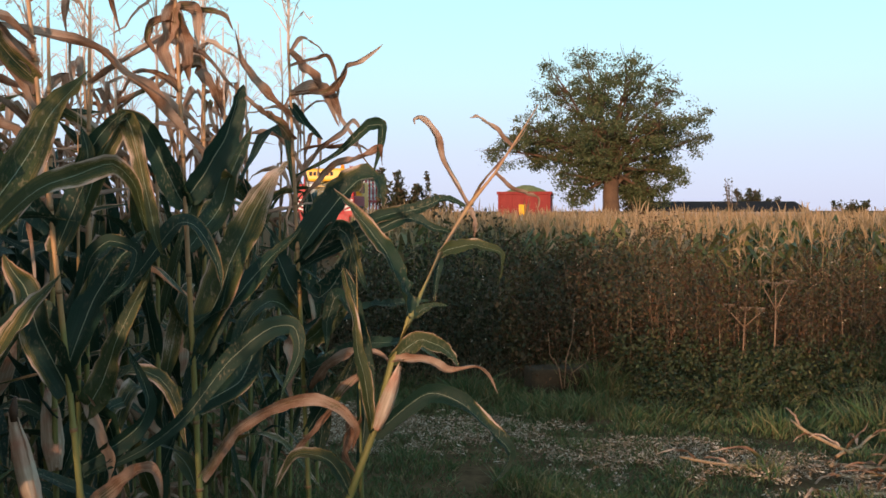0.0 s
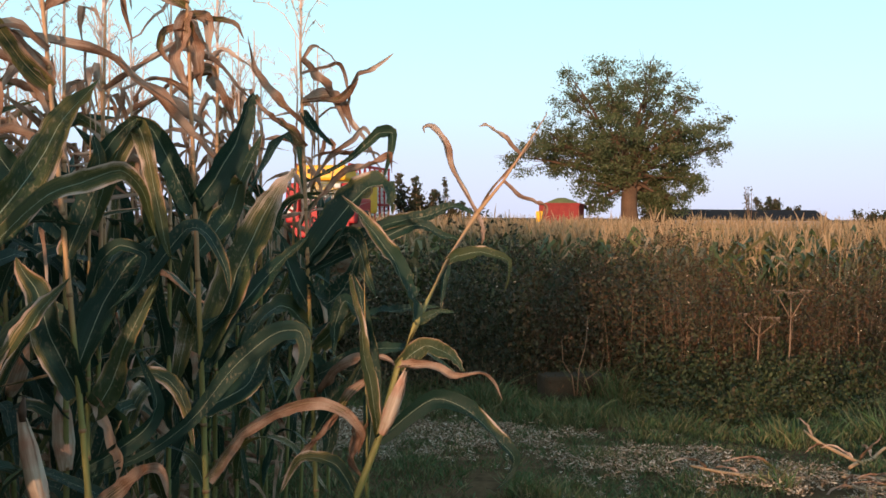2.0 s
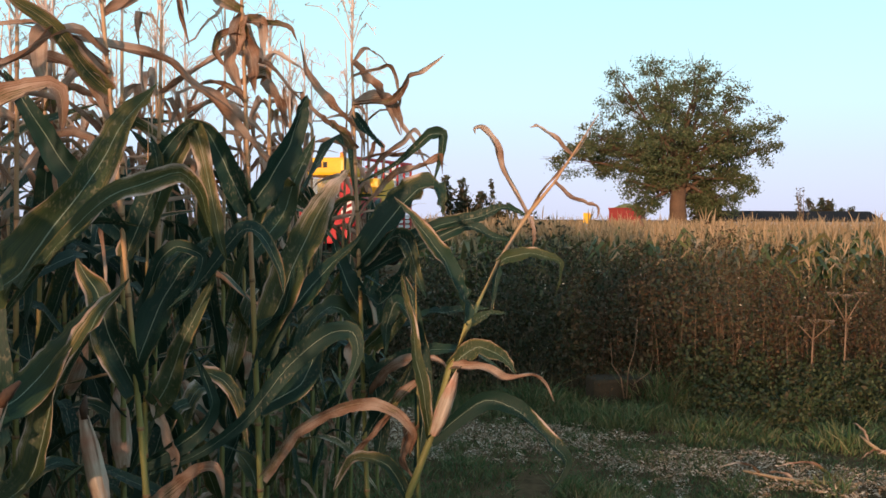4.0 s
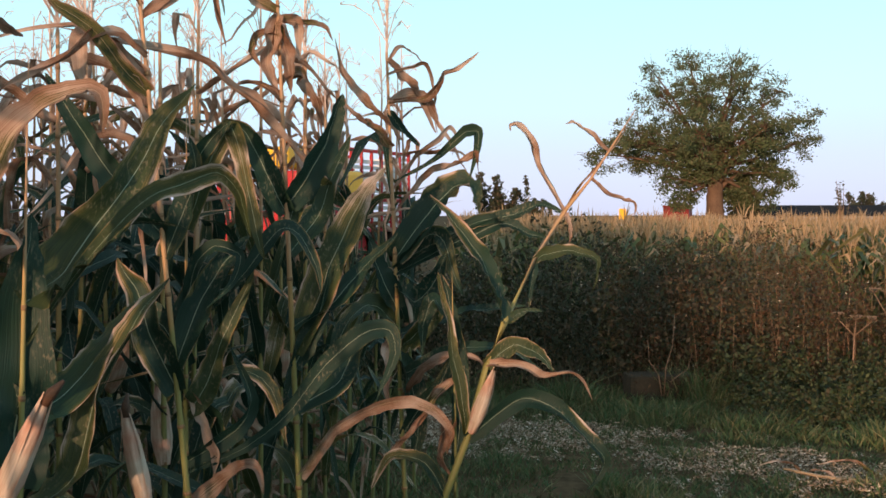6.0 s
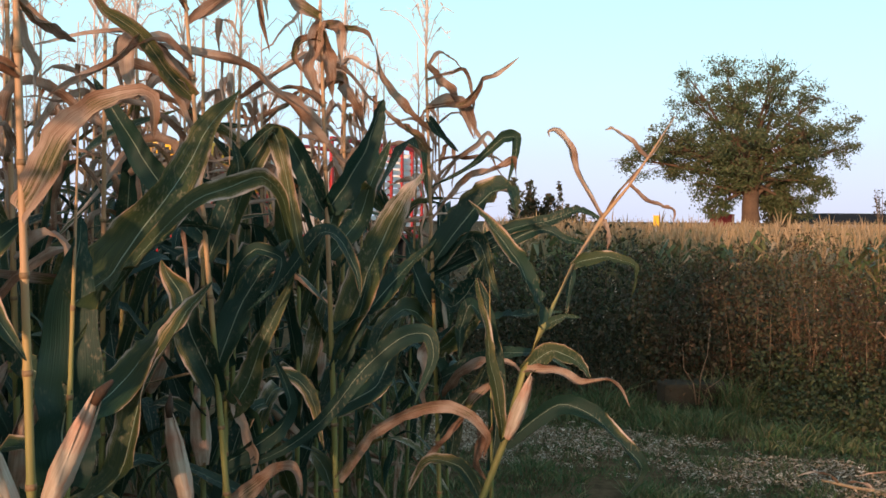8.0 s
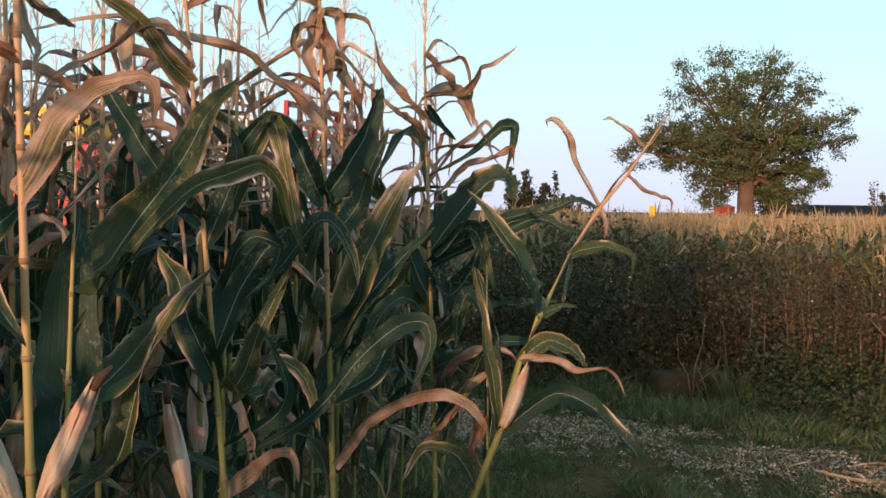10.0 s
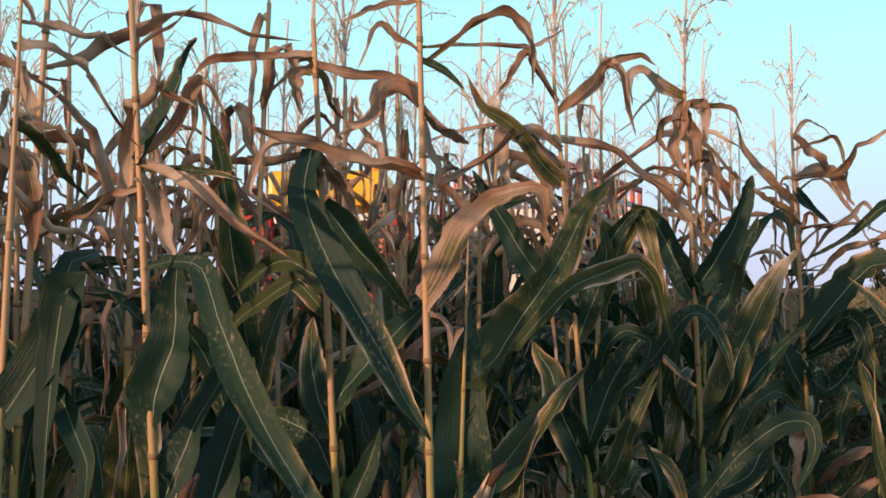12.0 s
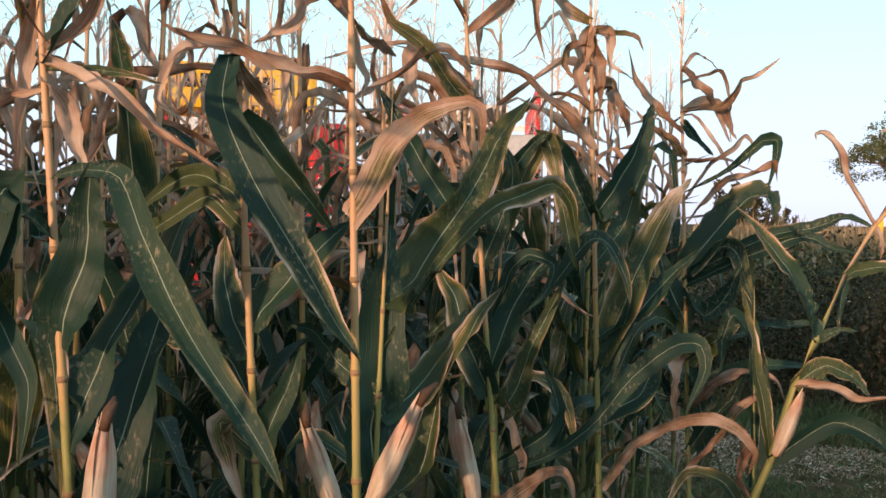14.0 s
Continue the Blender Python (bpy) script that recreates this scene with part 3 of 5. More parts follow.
edge_plant((-1.05, 1.84), 2.35, (-0.021, -0.008), True, [
    (1.94, 2, 0.038, (-0.05, -0.03, 0.02), (-0.11, -0.06, 0.04), (-0.15, -0.09, 0.07), (-0.22, -0.13, 0.07), (-0.26, -0.16, 0.09)),
    (1.73, 3, 0.059, (0.03, -0.01, 0.04), (0.07, -0.01, 0.11), (0.12, -0.01, 0.16), (0.17, -0.01, 0.18), (0.21, -0.02, 0.18), (0.21, -0.03, 0.12)),
    (2.14, 2, 0.034, (0.04, 0.02, 0.03), (0.09, 0.03, 0.07), (0.13, 0.05, 0.09), (0.16, 0.06, 0.07), (0.18, 0.07, 0.02), (0.18, 0.07, -0.04)),
    (2.16, 2, 0.016, (-0.03, -0.01, 0.03), (-0.06, -0.03, 0.05), (-0.08, -0.03, 0.02), (-0.10, -0.04, -0.03)),
    (2.25, 2, 0.016, (-0.06, -0.02, -0.01), (-0.09, -0.04, -0.02), (-0.13, -0.05, -0.04)),
    (2.15, 1, 0.014, (0.04, 0.02, -0.02), (0.07, 0.03, -0.05)),
    (2.17, 2, 0.013, (0.08, 0.06, 0.01), (0.15, 0.11, 0.01), (0.18, 0.15, 0.03), (0.21, 0.19, 0.06)),
    (2.07, 2, 0.047, (-0.04, 0.01, 0.03), (-0.09, 0.02, 0.02), (-0.13, 0.03, -0.02), (-0.19, 0.04, -0.04)),
    (2.06, 2, 0.023, (0.03, 0.07, -0.03), (0.04, 0.13, -0.04)),
    (2.05, 2, 0.017, (0.01, 0.04, -0.08), (-0.00, 0.06, -0.12)),
], [((0.0, -0.03, 1.26), (25, 3), 0.21)])
edge_plant((-1.15, 2.03), 2.0, (0.032, 0.012), False, [
    (1.24, 0, 0.133, (-0.01, 0.00, 0.10), (0.00, 0.01, 0.20), (0.01, 0.01, 0.37), (0.02, 0.02, 0.49)),
    (1.57, 0, 0.111, (0.04, 0.08, 0.05), (0.09, 0.15, 0.15), (0.16, 0.24, 0.30), (0.23, 0.32, 0.43)),
    (1.49, 0, 0.055, (0.08, 0.06, 0.14), (0.17, 0.13, 0.25), (0.23, 0.19, 0.30), (0.29, 0.25, 0.32), (0.33, 0.30, 0.27), (0.34, 0.34, 0.19)),
    (1.40, 0, 0.049, (-0.09, 0.02, 0.06), (-0.14, 0.04, 0.11), (-0.20, 0.06, 0.12)),
    (1.19, 0, 0.062, (0.07, 0.07, 0.05), (0.10, 0.13, 0.21), (0.15, 0.20, 0.33), (0.20, 0.26, 0.41)),
    (1.36, 0, 0.072, (0.05, 0.10, 0.04), (0.09, 0.19, 0.11), (0.11, 0.29, 0.19)),
], [((0.19, 0.27, 1.11), (-12, 0), 0.22)])
edge_plant((-0.91, 2.75), 2.3, (-0.076, -0.029), True, [
    (2.02, 3, 0.045, (-0.05, -0.05, 0.06), (-0.10, -0.10, 0.14), (-0.16, -0.15, 0.18), (-0.19, -0.19, 0.25)),
    (2.20, 2, 0.047, (0.05, 0.02, 0.03), (0.10, 0.04, 0.08), (0.13, 0.05, 0.13), (0.16, 0.06, 0.10), (0.17, 0.07, 0.01), (0.18, 0.07, -0.06)),
    (2.20, 2, 0.032, (0.07, 0.03, 0.07), (0.14, 0.05, 0.14), (0.20, 0.07, 0.15), (0.24, 0.09, 0.12)),
    (2.11, 2, 0.042, (-0.07, -0.07, 0.04), (-0.14, -0.13, -0.01), (-0.22, -0.20, -0.08), (-0.25, -0.25, -0.13)),
    (2.07, 2, 0.033, (-0.09, -0.00, 0.08), (-0.21, -0.02, 0.11), (-0.38, -0.04, 0.07)),
    (2.23, 2, 0.036, (-0.06, -0.03, 0.12), (-0.10, -0.04, 0.07), (-0.14, -0.06, 0.02)),
    (2.05, 3, 0.046, (-0.13, -0.05, 0.10), (-0.14, -0.06, 0.03), (-0.12, -0.05, -0.04)),
    (1.68, 0, 0.069, (-0.08, -0.03, 0.10), (-0.15, -0.05, 0.21), (-0.20, -0.08, 0.30), (-0.24, -0.09, 0.38)),
    (1.62, 1, 0.067, (0.04, 0.01, 0.10), (0.07, 0.02, 0.20), (0.06, 0.02, 0.30)),
    (1.29, 0, 0.088, (-0.06, -0.01, 0.14), (-0.10, -0.01, 0.26), (-0.14, -0.02, 0.33)),
    (1.35, 0, 0.078, (0.04, 0.05, 0.14), (0.11, 0.10, 0.26), (0.16, 0.15, 0.32)),
])
edge_plant((-0.71, 2.97), 2.3, (-0.035, -0.013), True, [
    (1.93, 2, 0.055, (-0.08, -0.06, 0.09), (-0.15, -0.11, 0.16), (-0.24, -0.17, 0.19), (-0.37, -0.24, 0.21), (-0.49, -0.31, 0.24)),
    (2.27, 2, 0.038, (-0.06, -0.02, 0.03), (-0.11, -0.05, 0.07), (-0.14, -0.06, 0.05), (-0.13, -0.05, -0.02)),
    (1.75, 1, 0.078, (0.04, 0.01, 0.06), (0.10, 0.03, 0.16), (0.13, 0.04, 0.26), (0.15, 0.04, 0.31)),
    (2.24, 2, 0.051, (0.02, 0.01, -0.09), (0.03, 0.02, -0.19)),
    (2.26, 2, 0.048, (-0.03, -0.01, -0.12), (-0.00, 0.01, -0.22)),
    (2.24, 2, 0.038, (0.05, 0.02, -0.00), (0.05, 0.03, -0.10)),
    (2.21, 2, 0.027, (-0.05, -0.02, -0.01), (-0.07, -0.02, -0.05), (-0.03, -0.01, -0.10)),
    (2.24, 2, 0.019, (0.07, 0.03, 0.01), (0.12, 0.05, -0.00), (0.14, 0.06, -0.04)),
    (2.07, 2, 0.052, (0.04, 0.05, 0.04), (0.08, 0.10, -0.02), (0.09, 0.15, -0.10)),
    (2.03, 2, 0.042, (-0.06, 0.01, 0.05), (-0.12, 0.02, 0.05), (-0.16, 0.05, -0.01)),
    (1.62, 0, 0.064, (0.07, 0.09, 0.11), (0.11, 0.17, 0.24), (0.15, 0.25, 0.34)),
    (1.69, 0, 0.061, (0.04, 0.08, 0.14), (0.10, 0.16, 0.10), (0.15, 0.24, 0.04)),
    (1.73, 0, 0.071, (-0.05, -0.01, 0.10), (-0.10, -0.02, 0.21), (-0.16, -0.03, 0.25)),
    (1.35, 1, 0.103, (0.08, 0.05, 0.19), (0.13, 0.09, 0.33), (0.19, 0.13, 0.44), (0.25, 0.18, 0.51)),
    (1.01, 3, 0.043, (0.09, 0.04, 0.12), (0.21, 0.09, 0.17), (0.30, 0.13, 0.18), (0.38, 0.16, 0.14), (0.42, 0.18, 0.08), (0.41, 0.20, 0.01)),
    (1.31, 0, 0.062, (0.04, 0.01, 0.08), (0.08, 0.02, 0.18), (0.10, 0.03, 0.28)),
    (1.42, 0, 0.067, (0.10, 0.06, 0.06), (0.18, 0.12, 0.15), (0.28, 0.17, 0.25)),
    (1.20, 0, 0.073, (0.11, 0.06, 0.06), (0.15, 0.11, 0.15), (0.18, 0.15, 0.25)),
])
edge_plant((-0.45, 3.75), 2.3, (-0.038, 0.003), True, [
    (2.27, 2, 0.043, (0.07, 0.03, -0.07), (0.12, 0.05, -0.14), (0.17, 0.08, -0.25)),
    (2.27, 2, 0.017, (0.04, 0.01, 0.05), (0.09, 0.03, 0.03), (0.13, 0.05, -0.00)),
    (2.22, 2, 0.028, (0.07, 0.02, 0.03), (0.13, 0.05, 0.04), (0.16, 0.06, -0.03), (0.16, 0.07, -0.12), (0.18, 0.08, -0.20)),
    (2.12, 2, 0.045, (0.08, 0.03, 0.04), (0.13, 0.05, 0.02), (0.17, 0.07, -0.04), (0.19, 0.08, -0.09)),
    (1.96, 2, 0.045, (-0.05, -0.02, 0.06), (-0.11, -0.05, 0.10), (-0.16, -0.07, 0.16)),
    (1.72, 2, 0.054, (0.05, -0.00, 0.08), (0.11, -0.00, 0.15), (0.18, -0.00, 0.17), (0.26, -0.00, 0.20), (0.30, -0.01, 0.22), (0.30, -0.03, 0.15)),
    (1.84, 1, 0.055, (0.15, 0.02, 0.08), (0.22, 0.02, 0.15), (0.26, 0.01, 0.18), (0.31, 0.01, 0.18), (0.30, -0.01, 0.10), (0.27, -0.04, 0.00)),
    (1.82, 2, 0.024, (0.09, 0.03, 0.12), (0.17, 0.04, 0.18), (0.21, 0.05, 0.22), (0.23, 0.06, 0.18), (0.21, 0.05, 0.12)),
    (2.12, 2, 0.032, (0.14, 0.01, 0.02), (0.19, -0.00, 0.10), (0.25, -0.02, 0.13), (0.32, -0.02, 0.18)),
    (2.04, 2, 0.044, (-0.08, -0.02, 0.08), (-0.15, -0.03, 0.17), (-0.19, -0.03, 0.30)),
    (2.09, 1, 0.035, (0.05, 0.01, -0.07), (0.11, 0.02, -0.12)),
    (1.57, 0, 0.127, (0.13, 0.01, 0.18), (0.22, 0.01, 0.26), (0.28, -0.01, 0.24), (0.30, -0.03, 0.16)),
    (1.53, 0, 0.074, (0.11, 0.00, 0.12), (0.17, -0.01, 0.11), (0.20, -0.03, 0.01), (0.24, -0.05, -0.09)),
    (1.55, 0, 0.053, (0.26, 0.01, 0.14), (0.42, -0.00, 0.18), (0.52, -0.03, 0.21), (0.60, -0.06, 0.18)),
    (1.52, 0, 0.053, (0.26, 0.01, 0.13), (0.38, -0.01, 0.18), (0.47, -0.04, 0.14), (0.54, -0.08, 0.12)),
    (1.30, 0, 0.057, (0.21, -0.02, 0.07), (0.30, -0.07, 0.10), (0.45, -0.10, 0.11)),
    (1.15, 0, 0.061, (0.16, -0.01, 0.08), (0.28, -0.03, 0.11), (0.39, -0.06, 0.10), (0.51, -0.09, 0.02)),
    (1.08, 2, 0.045, (0.05, -0.03, 0.08), (0.12, -0.05, 0.13), (0.20, -0.07, 0.15), (0.27, -0.10, 0.14), (0.31, -0.13, 0.07)),
    (1.47, 1, 0.090, (0.07, -0.02, -0.05), (0.14, -0.04, 0.03), (0.18, -0.06, 0.13)),
    (1.33, 0, 0.103, (-0.09, -0.05, 0.08), (-0.18, -0.11, 0.01), (-0.24, -0.16, -0.14)),
    (1.25, 1, 0.078, (0.09, -0.03, 0.08), (0.17, -0.06, 0.15)),
    (1.39, 0, 0.092, (-0.06, -0.01, 0.13), (-0.10, -0.01, 0.27)),
    (1.22, 0, 0.092, (0.05, 0.01, -0.12), (0.07, 0.01, -0.26), (0.04, -0.00, -0.39)),
    (1.30, 2, 0.052, (-0.04, -0.04, -0.06), (-0.04, -0.08, -0.15), (-0.02, -0.12, -0.26)),
    (0.94, 1, 0.062, (0.08, -0.01, 0.12), (0.15, -0.03, 0.21), (0.19, -0.05, 0.33)),
])
edge_plant((-1.02, 2.77), 2.0, (0.014, -0.001), False, [
    (1.69, 0, 0.055, (0.06, 0.01, 0.18), (0.11, 0.01, 0.26), (0.15, 0.01, 0.13), (0.18, 0.00, 0.00), (0.20, -0.01, -0.08)),
    (1.81, 0, 0.046, (0.04, -0.01, 0.07), (0.08, -0.01, 0.12), (0.12, -0.02, 0.15)),
    (1.07, 1, 0.074, (0.12, 0.02, 0.05), (0.26, 0.05, 0.15), (0.36, 0.07, 0.27), (0.45, 0.08, 0.36), (0.51, 0.09, 0.35), (0.52, 0.08, 0.28), (0.48, 0.06, 0.17)),
    (1.22, 0, 0.072, (0.05, 0.01, 0.07), (0.09, 0.03, 0.19), (0.17, 0.05, 0.37)),
    (1.10, 0, 0.050, (0.12, 0.03, 0.07), (0.16, 0.04, 0.15), (0.11, 0.03, 0.29)),
    (1.49, 1, 0.036, (0.03, -0.01, 0.12), (0.08, -0.02, 0.16), (0.14, -0.03, 0.14), (0.13, -0.05, 0.07), (0.07, -0.09, 0.01)),
    (1.43, 1, 0.065, (0.11, 0.03, 0.11), (0.17, 0.04, 0.19), (0.23, 0.06, 0.26), (0.28, 0.07, 0.25), (0.32, 0.08, 0.17), (0.33, 0.08, 0.09)),
    (0.98, 2, 0.048, (0.09, -0.03, 0.07), (0.15, -0.06, 0.12), (0.20, -0.10, 0.13), (0.22, -0.15, 0.08)),
    (1.34, 0, 0.079, (-0.06, 0.02, 0.10), (-0.13, 0.04, 0.14), (-0.21, 0.06, 0.07)),
    (1.28, 2, 0.043, (0.03, 0.01, -0.07), (0.07, 0.01, -0.15), (0.06, 0.01, -0.22)),
])
edge_plant((-0.29, 3.33), 1.55, (-0.017, 0.001), False, [
    (1.22, 2, 0.045, (-0.07, -0.04, -0.08), (-0.15, -0.07, -0.17), (-0.25, -0.12, -0.28)),
    (0.94, 1, 0.062, (0.02, 0.01, 0.17), (0.01, 0.01, 0.36), (-0.02, 0.01, 0.51), (-0.05, 0.01, 0.61)),
    (1.39, 0, 0.054, (-0.06, -0.01, 0.07), (-0.09, -0.02, -0.00), (-0.10, -0.03, -0.10)),
    (1.08, 2, 0.049, (-0.04, -0.04, -0.03), (-0.05, -0.08, -0.09), (-0.01, -0.11, -0.14)),
])
edge_plant((-1.31, 1.06), 2.2, (0.03, 0.015), False, [
    (1.62, 1, 0.054, (0.06, 0.02, 0.09), (0.08, 0.015, 0.14), (0.06, 0.01, 0.07), (0.05, 0.0, -0.12)),
    (1.70, 1, 0.030, (0.04, 0.03, -0.05), (0.09, 0.02, -0.12), (0.085, 0.02, -0.20)),
    (1.91, 3, 0.037, (-0.01, 0.03, -0.02), (-0.03, 0.06, -0.06), (-0.06, 0.09, -0.11)),
    (1.93, 1, 0.022, (-0.06, 0.09, -0.00), (-0.10, 0.18, -0.03), (-0.14, 0.27, -0.05)),
    (2.04, 2, 0.016, (-0.07, 0.13, 0.03), (-0.13, 0.27, 0.06), (-0.19, 0.41, 0.07)),
    (2.02, 2, 0.019, (-0.07, 0.09, 0.02), (-0.11, 0.20, 0.03), (-0.15, 0.30, 0.01), (-0.18, 0.42, -0.05)),
    (1.98, 2, 0.011, (-0.02, 0.03, 0.02), (-0.04, 0.06, -0.00), (-0.07, 0.08, -0.07)),
    (1.86, 2, 0.020, (-0.07, 0.12, -0.03), (-0.12, 0.24, -0.03), (-0.18, 0.36, -0.05)),
    (1.93, 2, 0.014, (-0.10, 0.12, 0.04), (-0.16, 0.25, 0.10)),
    (1.95, 2, 0.013, (-0.08, 0.11, 0.01), (-0.14, 0.23, 0.01), (-0.22, 0.35, -0.01)),
])


def leaning_plant():
    """A thin plant bent out over the track, with a split husk."""
    rng = random.Random(77)
    plant = new("maize_plant")
    plant.location = (-0.55, 3.2, 0)
    line = [(-0.10, 0.0, 0.0), (0.08, 0.0, 0.5), (0.21, -0.01, 0.885), (0.275, -0.02, 1.06), (0.33, -0.03, 1.28), (0.385, -0.03, 1.406), (0.497, 0.19, 1.58), (0.62, 0.41, 1.735), (0.71, 0.405, 1.845), (0.775, 0.40, 1.945), (0.86, 0.395, 2.08)]
    vs, fs = tube(line, [0.012, 0.0115, 0.011, 0.0105, 0.0095, 0.0105, 0.0070, 0.0080, 0.0045, 0.0035, 0.0015], 8)
    mesh_ob("stalk", vs, fs, STALK, plant, "bent stalk, yellow-green below and pink-tan above")

    def foot(i):
        return lambda h: Vector(line[i])

    for i, row in (
            (7, (0, 2, 0.040, (-0.06, 0.02, 0.12), (-0.10, 0.01, 0.22), (-0.16, 0.0, 0.29), (-0.185, 0.0, 0.295), (-0.18, 0.0, 0.275))),
            (9, (0, 2, 0.024, (-0.06, 0.0, 0.05), (-0.125, 0.0, 0.09), (-0.15, 0.0, 0.09))),
            (8, (0, 2, 0.024, (0.05, 0.0, -0.045), (0.11, 0.0, -0.07), (0.15, 0.0, -0.085), (0.152, 0.0, -0.125))),
            (7, (0, 2, 0.030, (0.015, -0.01, -0.05), (0.02, -0.01, -0.11))),
            (7, (0, 2, 0.012, (0.06, 0.0, 0.10), (0.14, 0.0, 0.18), (0.22, 0.0, 0.29))),
            (5, (0, 1, 0.068, (-0.03, 0.0, 0.10), (-0.08, 0.01, 0.21), (-0.15, 0.02, 0.30), (-0.22, 0.02, 0.38))),
            (6, (0, 0, 0.045, (0.04, 0.02, 0.02), (0.12, 0.02, 0.03), (0.20, 0.02, 0.0), (0.19, 0.02, -0.10))),
            (6, (0, 1, 0.030, (-0.01, -0.02, -0.06), (-0.02, -0.02, -0.15))),
            (4, (0, 2, 0.045, (0.07, -0.02, 0.01), (0.16, -0.02, -0.03), (0.26, -0.03, -0.02), (0.315, -0.03, -0.10))),
            (4, (0, 0, 0.055, (0.08, 0.0, 0.06), (0.16, 0.0, 0.03), (0.20, 0.0, -0.02))),
            (3, (0, 0, 0.060, (0.16, -0.02, 0.12), (0.27, -0.04, 0.09), (0.36, -0.05, 0.0), (0.40, -0.05, -0.07), (0.35, -0.05, -0.14))),
            (5, (0, 0, 0.030, (0.06, 0.03, 0.03), (0.12, 0.05, 0.03))),
            (2, (0, 1, 0.045, (-0.06, 0.0, 0.10), (-0.16, 0.0, 0.12), (-0.22, 0.0, 0.02))),
            (3, (0, 1, 0.040, (-0.03, 0.0, 0.20), (-0.06, 0.02, 0.36), (-0.09, 0.02, 0.50)))):
        shaped_leaf(plant, rng, foot(i), *row)
    v, f = cob_geom(rng, 0.20, 0.021)
    c = mesh_ob("cob", v, f, HUSK, plant, "pinkish split cob husk")
    c.matrix_basis = Matrix.Translation((0.285, -0.045, 1.08)) @ Matrix.Rotation(radians(20), 4, "Y")
    return tagged(plant, "thin maize plant leaning out over the track", "maize plant", "maize at the field edge")


leaning_plant()


def stand_point(row, along):
    return CORNER - ROW * along + DEEP * (0.36 + 0.58 * row)


def build_stand():
    rng = random.Random(5)
    kinds = []
    for i in range(11):
        h = rng.uniform(2.15, 2.42)
        kinds.append(maize_plant(100 + i, h, wild_leaves(rng, h), (rng.uniform(-0.04, 0.04), rng.uniform(-0.04, 0.04)), cob=[(rng.uniform(0.95, 1.15), rng.uniform(0, 360), rng.uniform(12, 35))] if i % 2 else None, r=0.0105))
    first = list(kinds)
    for row in range(6):
        a = rng.uniform(0, 0.15) - (2.1 if row else 0)
        while a < 5.6 + 0.5 * row:
            p = stand_point(row, a) + Vector((rng.uniform(-0.06, 0.06), rng.uniform(-0.06, 0.06), 0))
            a += rng.uniform(0.17, 0.30) * (1.2 if row == 0 else 1.0)
            m = Matrix.Translation((p.x, p.y, 0)) @ Matrix.Rotation(rng.uniform(0, 6.28), 4, "Z")
            if first:
                first.pop().matrix_basis = m
            else:
                copy_thing(rng.choice(kinds), m)


build_stand()


# ---- mass planting ----
def bulk(name, verts, quads, material, label, category, kind="stuff"):
    """One mesh from arrays of corners and four-sided faces."""
    me = bpy.data.meshes.new(name)
    nv, nf = len(verts), len(quads)
    me.vertices.add(nv)
    me.vertices.foreach_set("co", np.asarray(verts, dtype=np.float32).ravel())
    me.loops.add(nf * 4)
    me.loops.foreach_set("vertex_index", np.asarray(quads, dtype=np.int32).ravel())
    me.polygons.add(nf)
    me.polygons.foreach_set("loop_start", np.arange(nf, dtype=np.int32) * 4)
    me.materials.append(material)
    me.update(calc_edges=True)
    ob = new(name, me)
    return tagged(ob, label, category, kind=kind) if label else ob


def blades(centres, sizes, rs, slim=0.5, flat=0.0, up=0.0):
    """Pointed leaf faces, one at each centre, turned at random; flat pulls them level, up stands them on end."""
    n = len(centres)
    d = rs.normal(size=(n, 3))
    d[:, 2] = d[:, 2] * (1 - flat) + up * 2.5
    d /= np.linalg.norm(d, axis=1)[:, None]
    e = rs.normal(size=(n, 3))
    e -= d * (e * d).sum(1)[:, None]
    e /= np.linalg.norm(e, axis=1)[:, None]
    L, W = sizes[:, None] * 0.5, sizes[:, None] * 0.5 * slim
    c = np.asarray(centres)
    nrm = np.cross(d, e) * sizes[:, None] * 0.08
    v = np.stack([c - d * L, c + e * W + nrm, c + d * L, c - e * W + nrm], 1).reshape(-1, 3)
    q = np.arange(4 * n).reshape(n, 4)
    return v, q


def strips(base, tip, mid, width, rs):
    """Two-piece bent ribbons from base by mid to tip."""
    n = len(base)
    side = np.cross(tip - base, rs.normal(size=(n, 3)))
    side /= np.linalg.norm(side, axis=1)[:, None] + 1e-9
    w = width[:, None] * 0.5
    v = np.stack([base - side * w * 0.7, base + side * w * 0.7, mid - side * w, mid + side * w, tip - side * w * 0.12, tip + side * w * 0.12], 1).reshape(-1, 3)
    o = np.arange(n)[:, None] * 6
    q = np.concatenate([o + np.array([0, 1, 3, 2]), o + np.array([2, 3, 5, 4])], 0)
    return v, q


def join(parts):
    vs, qs, o = [], [], 0
    for v, q in parts:
        vs.append(v)
        qs.append(q + o)
        o += len(v)
    return np.concatenate(vs), np.concatenate(qs)


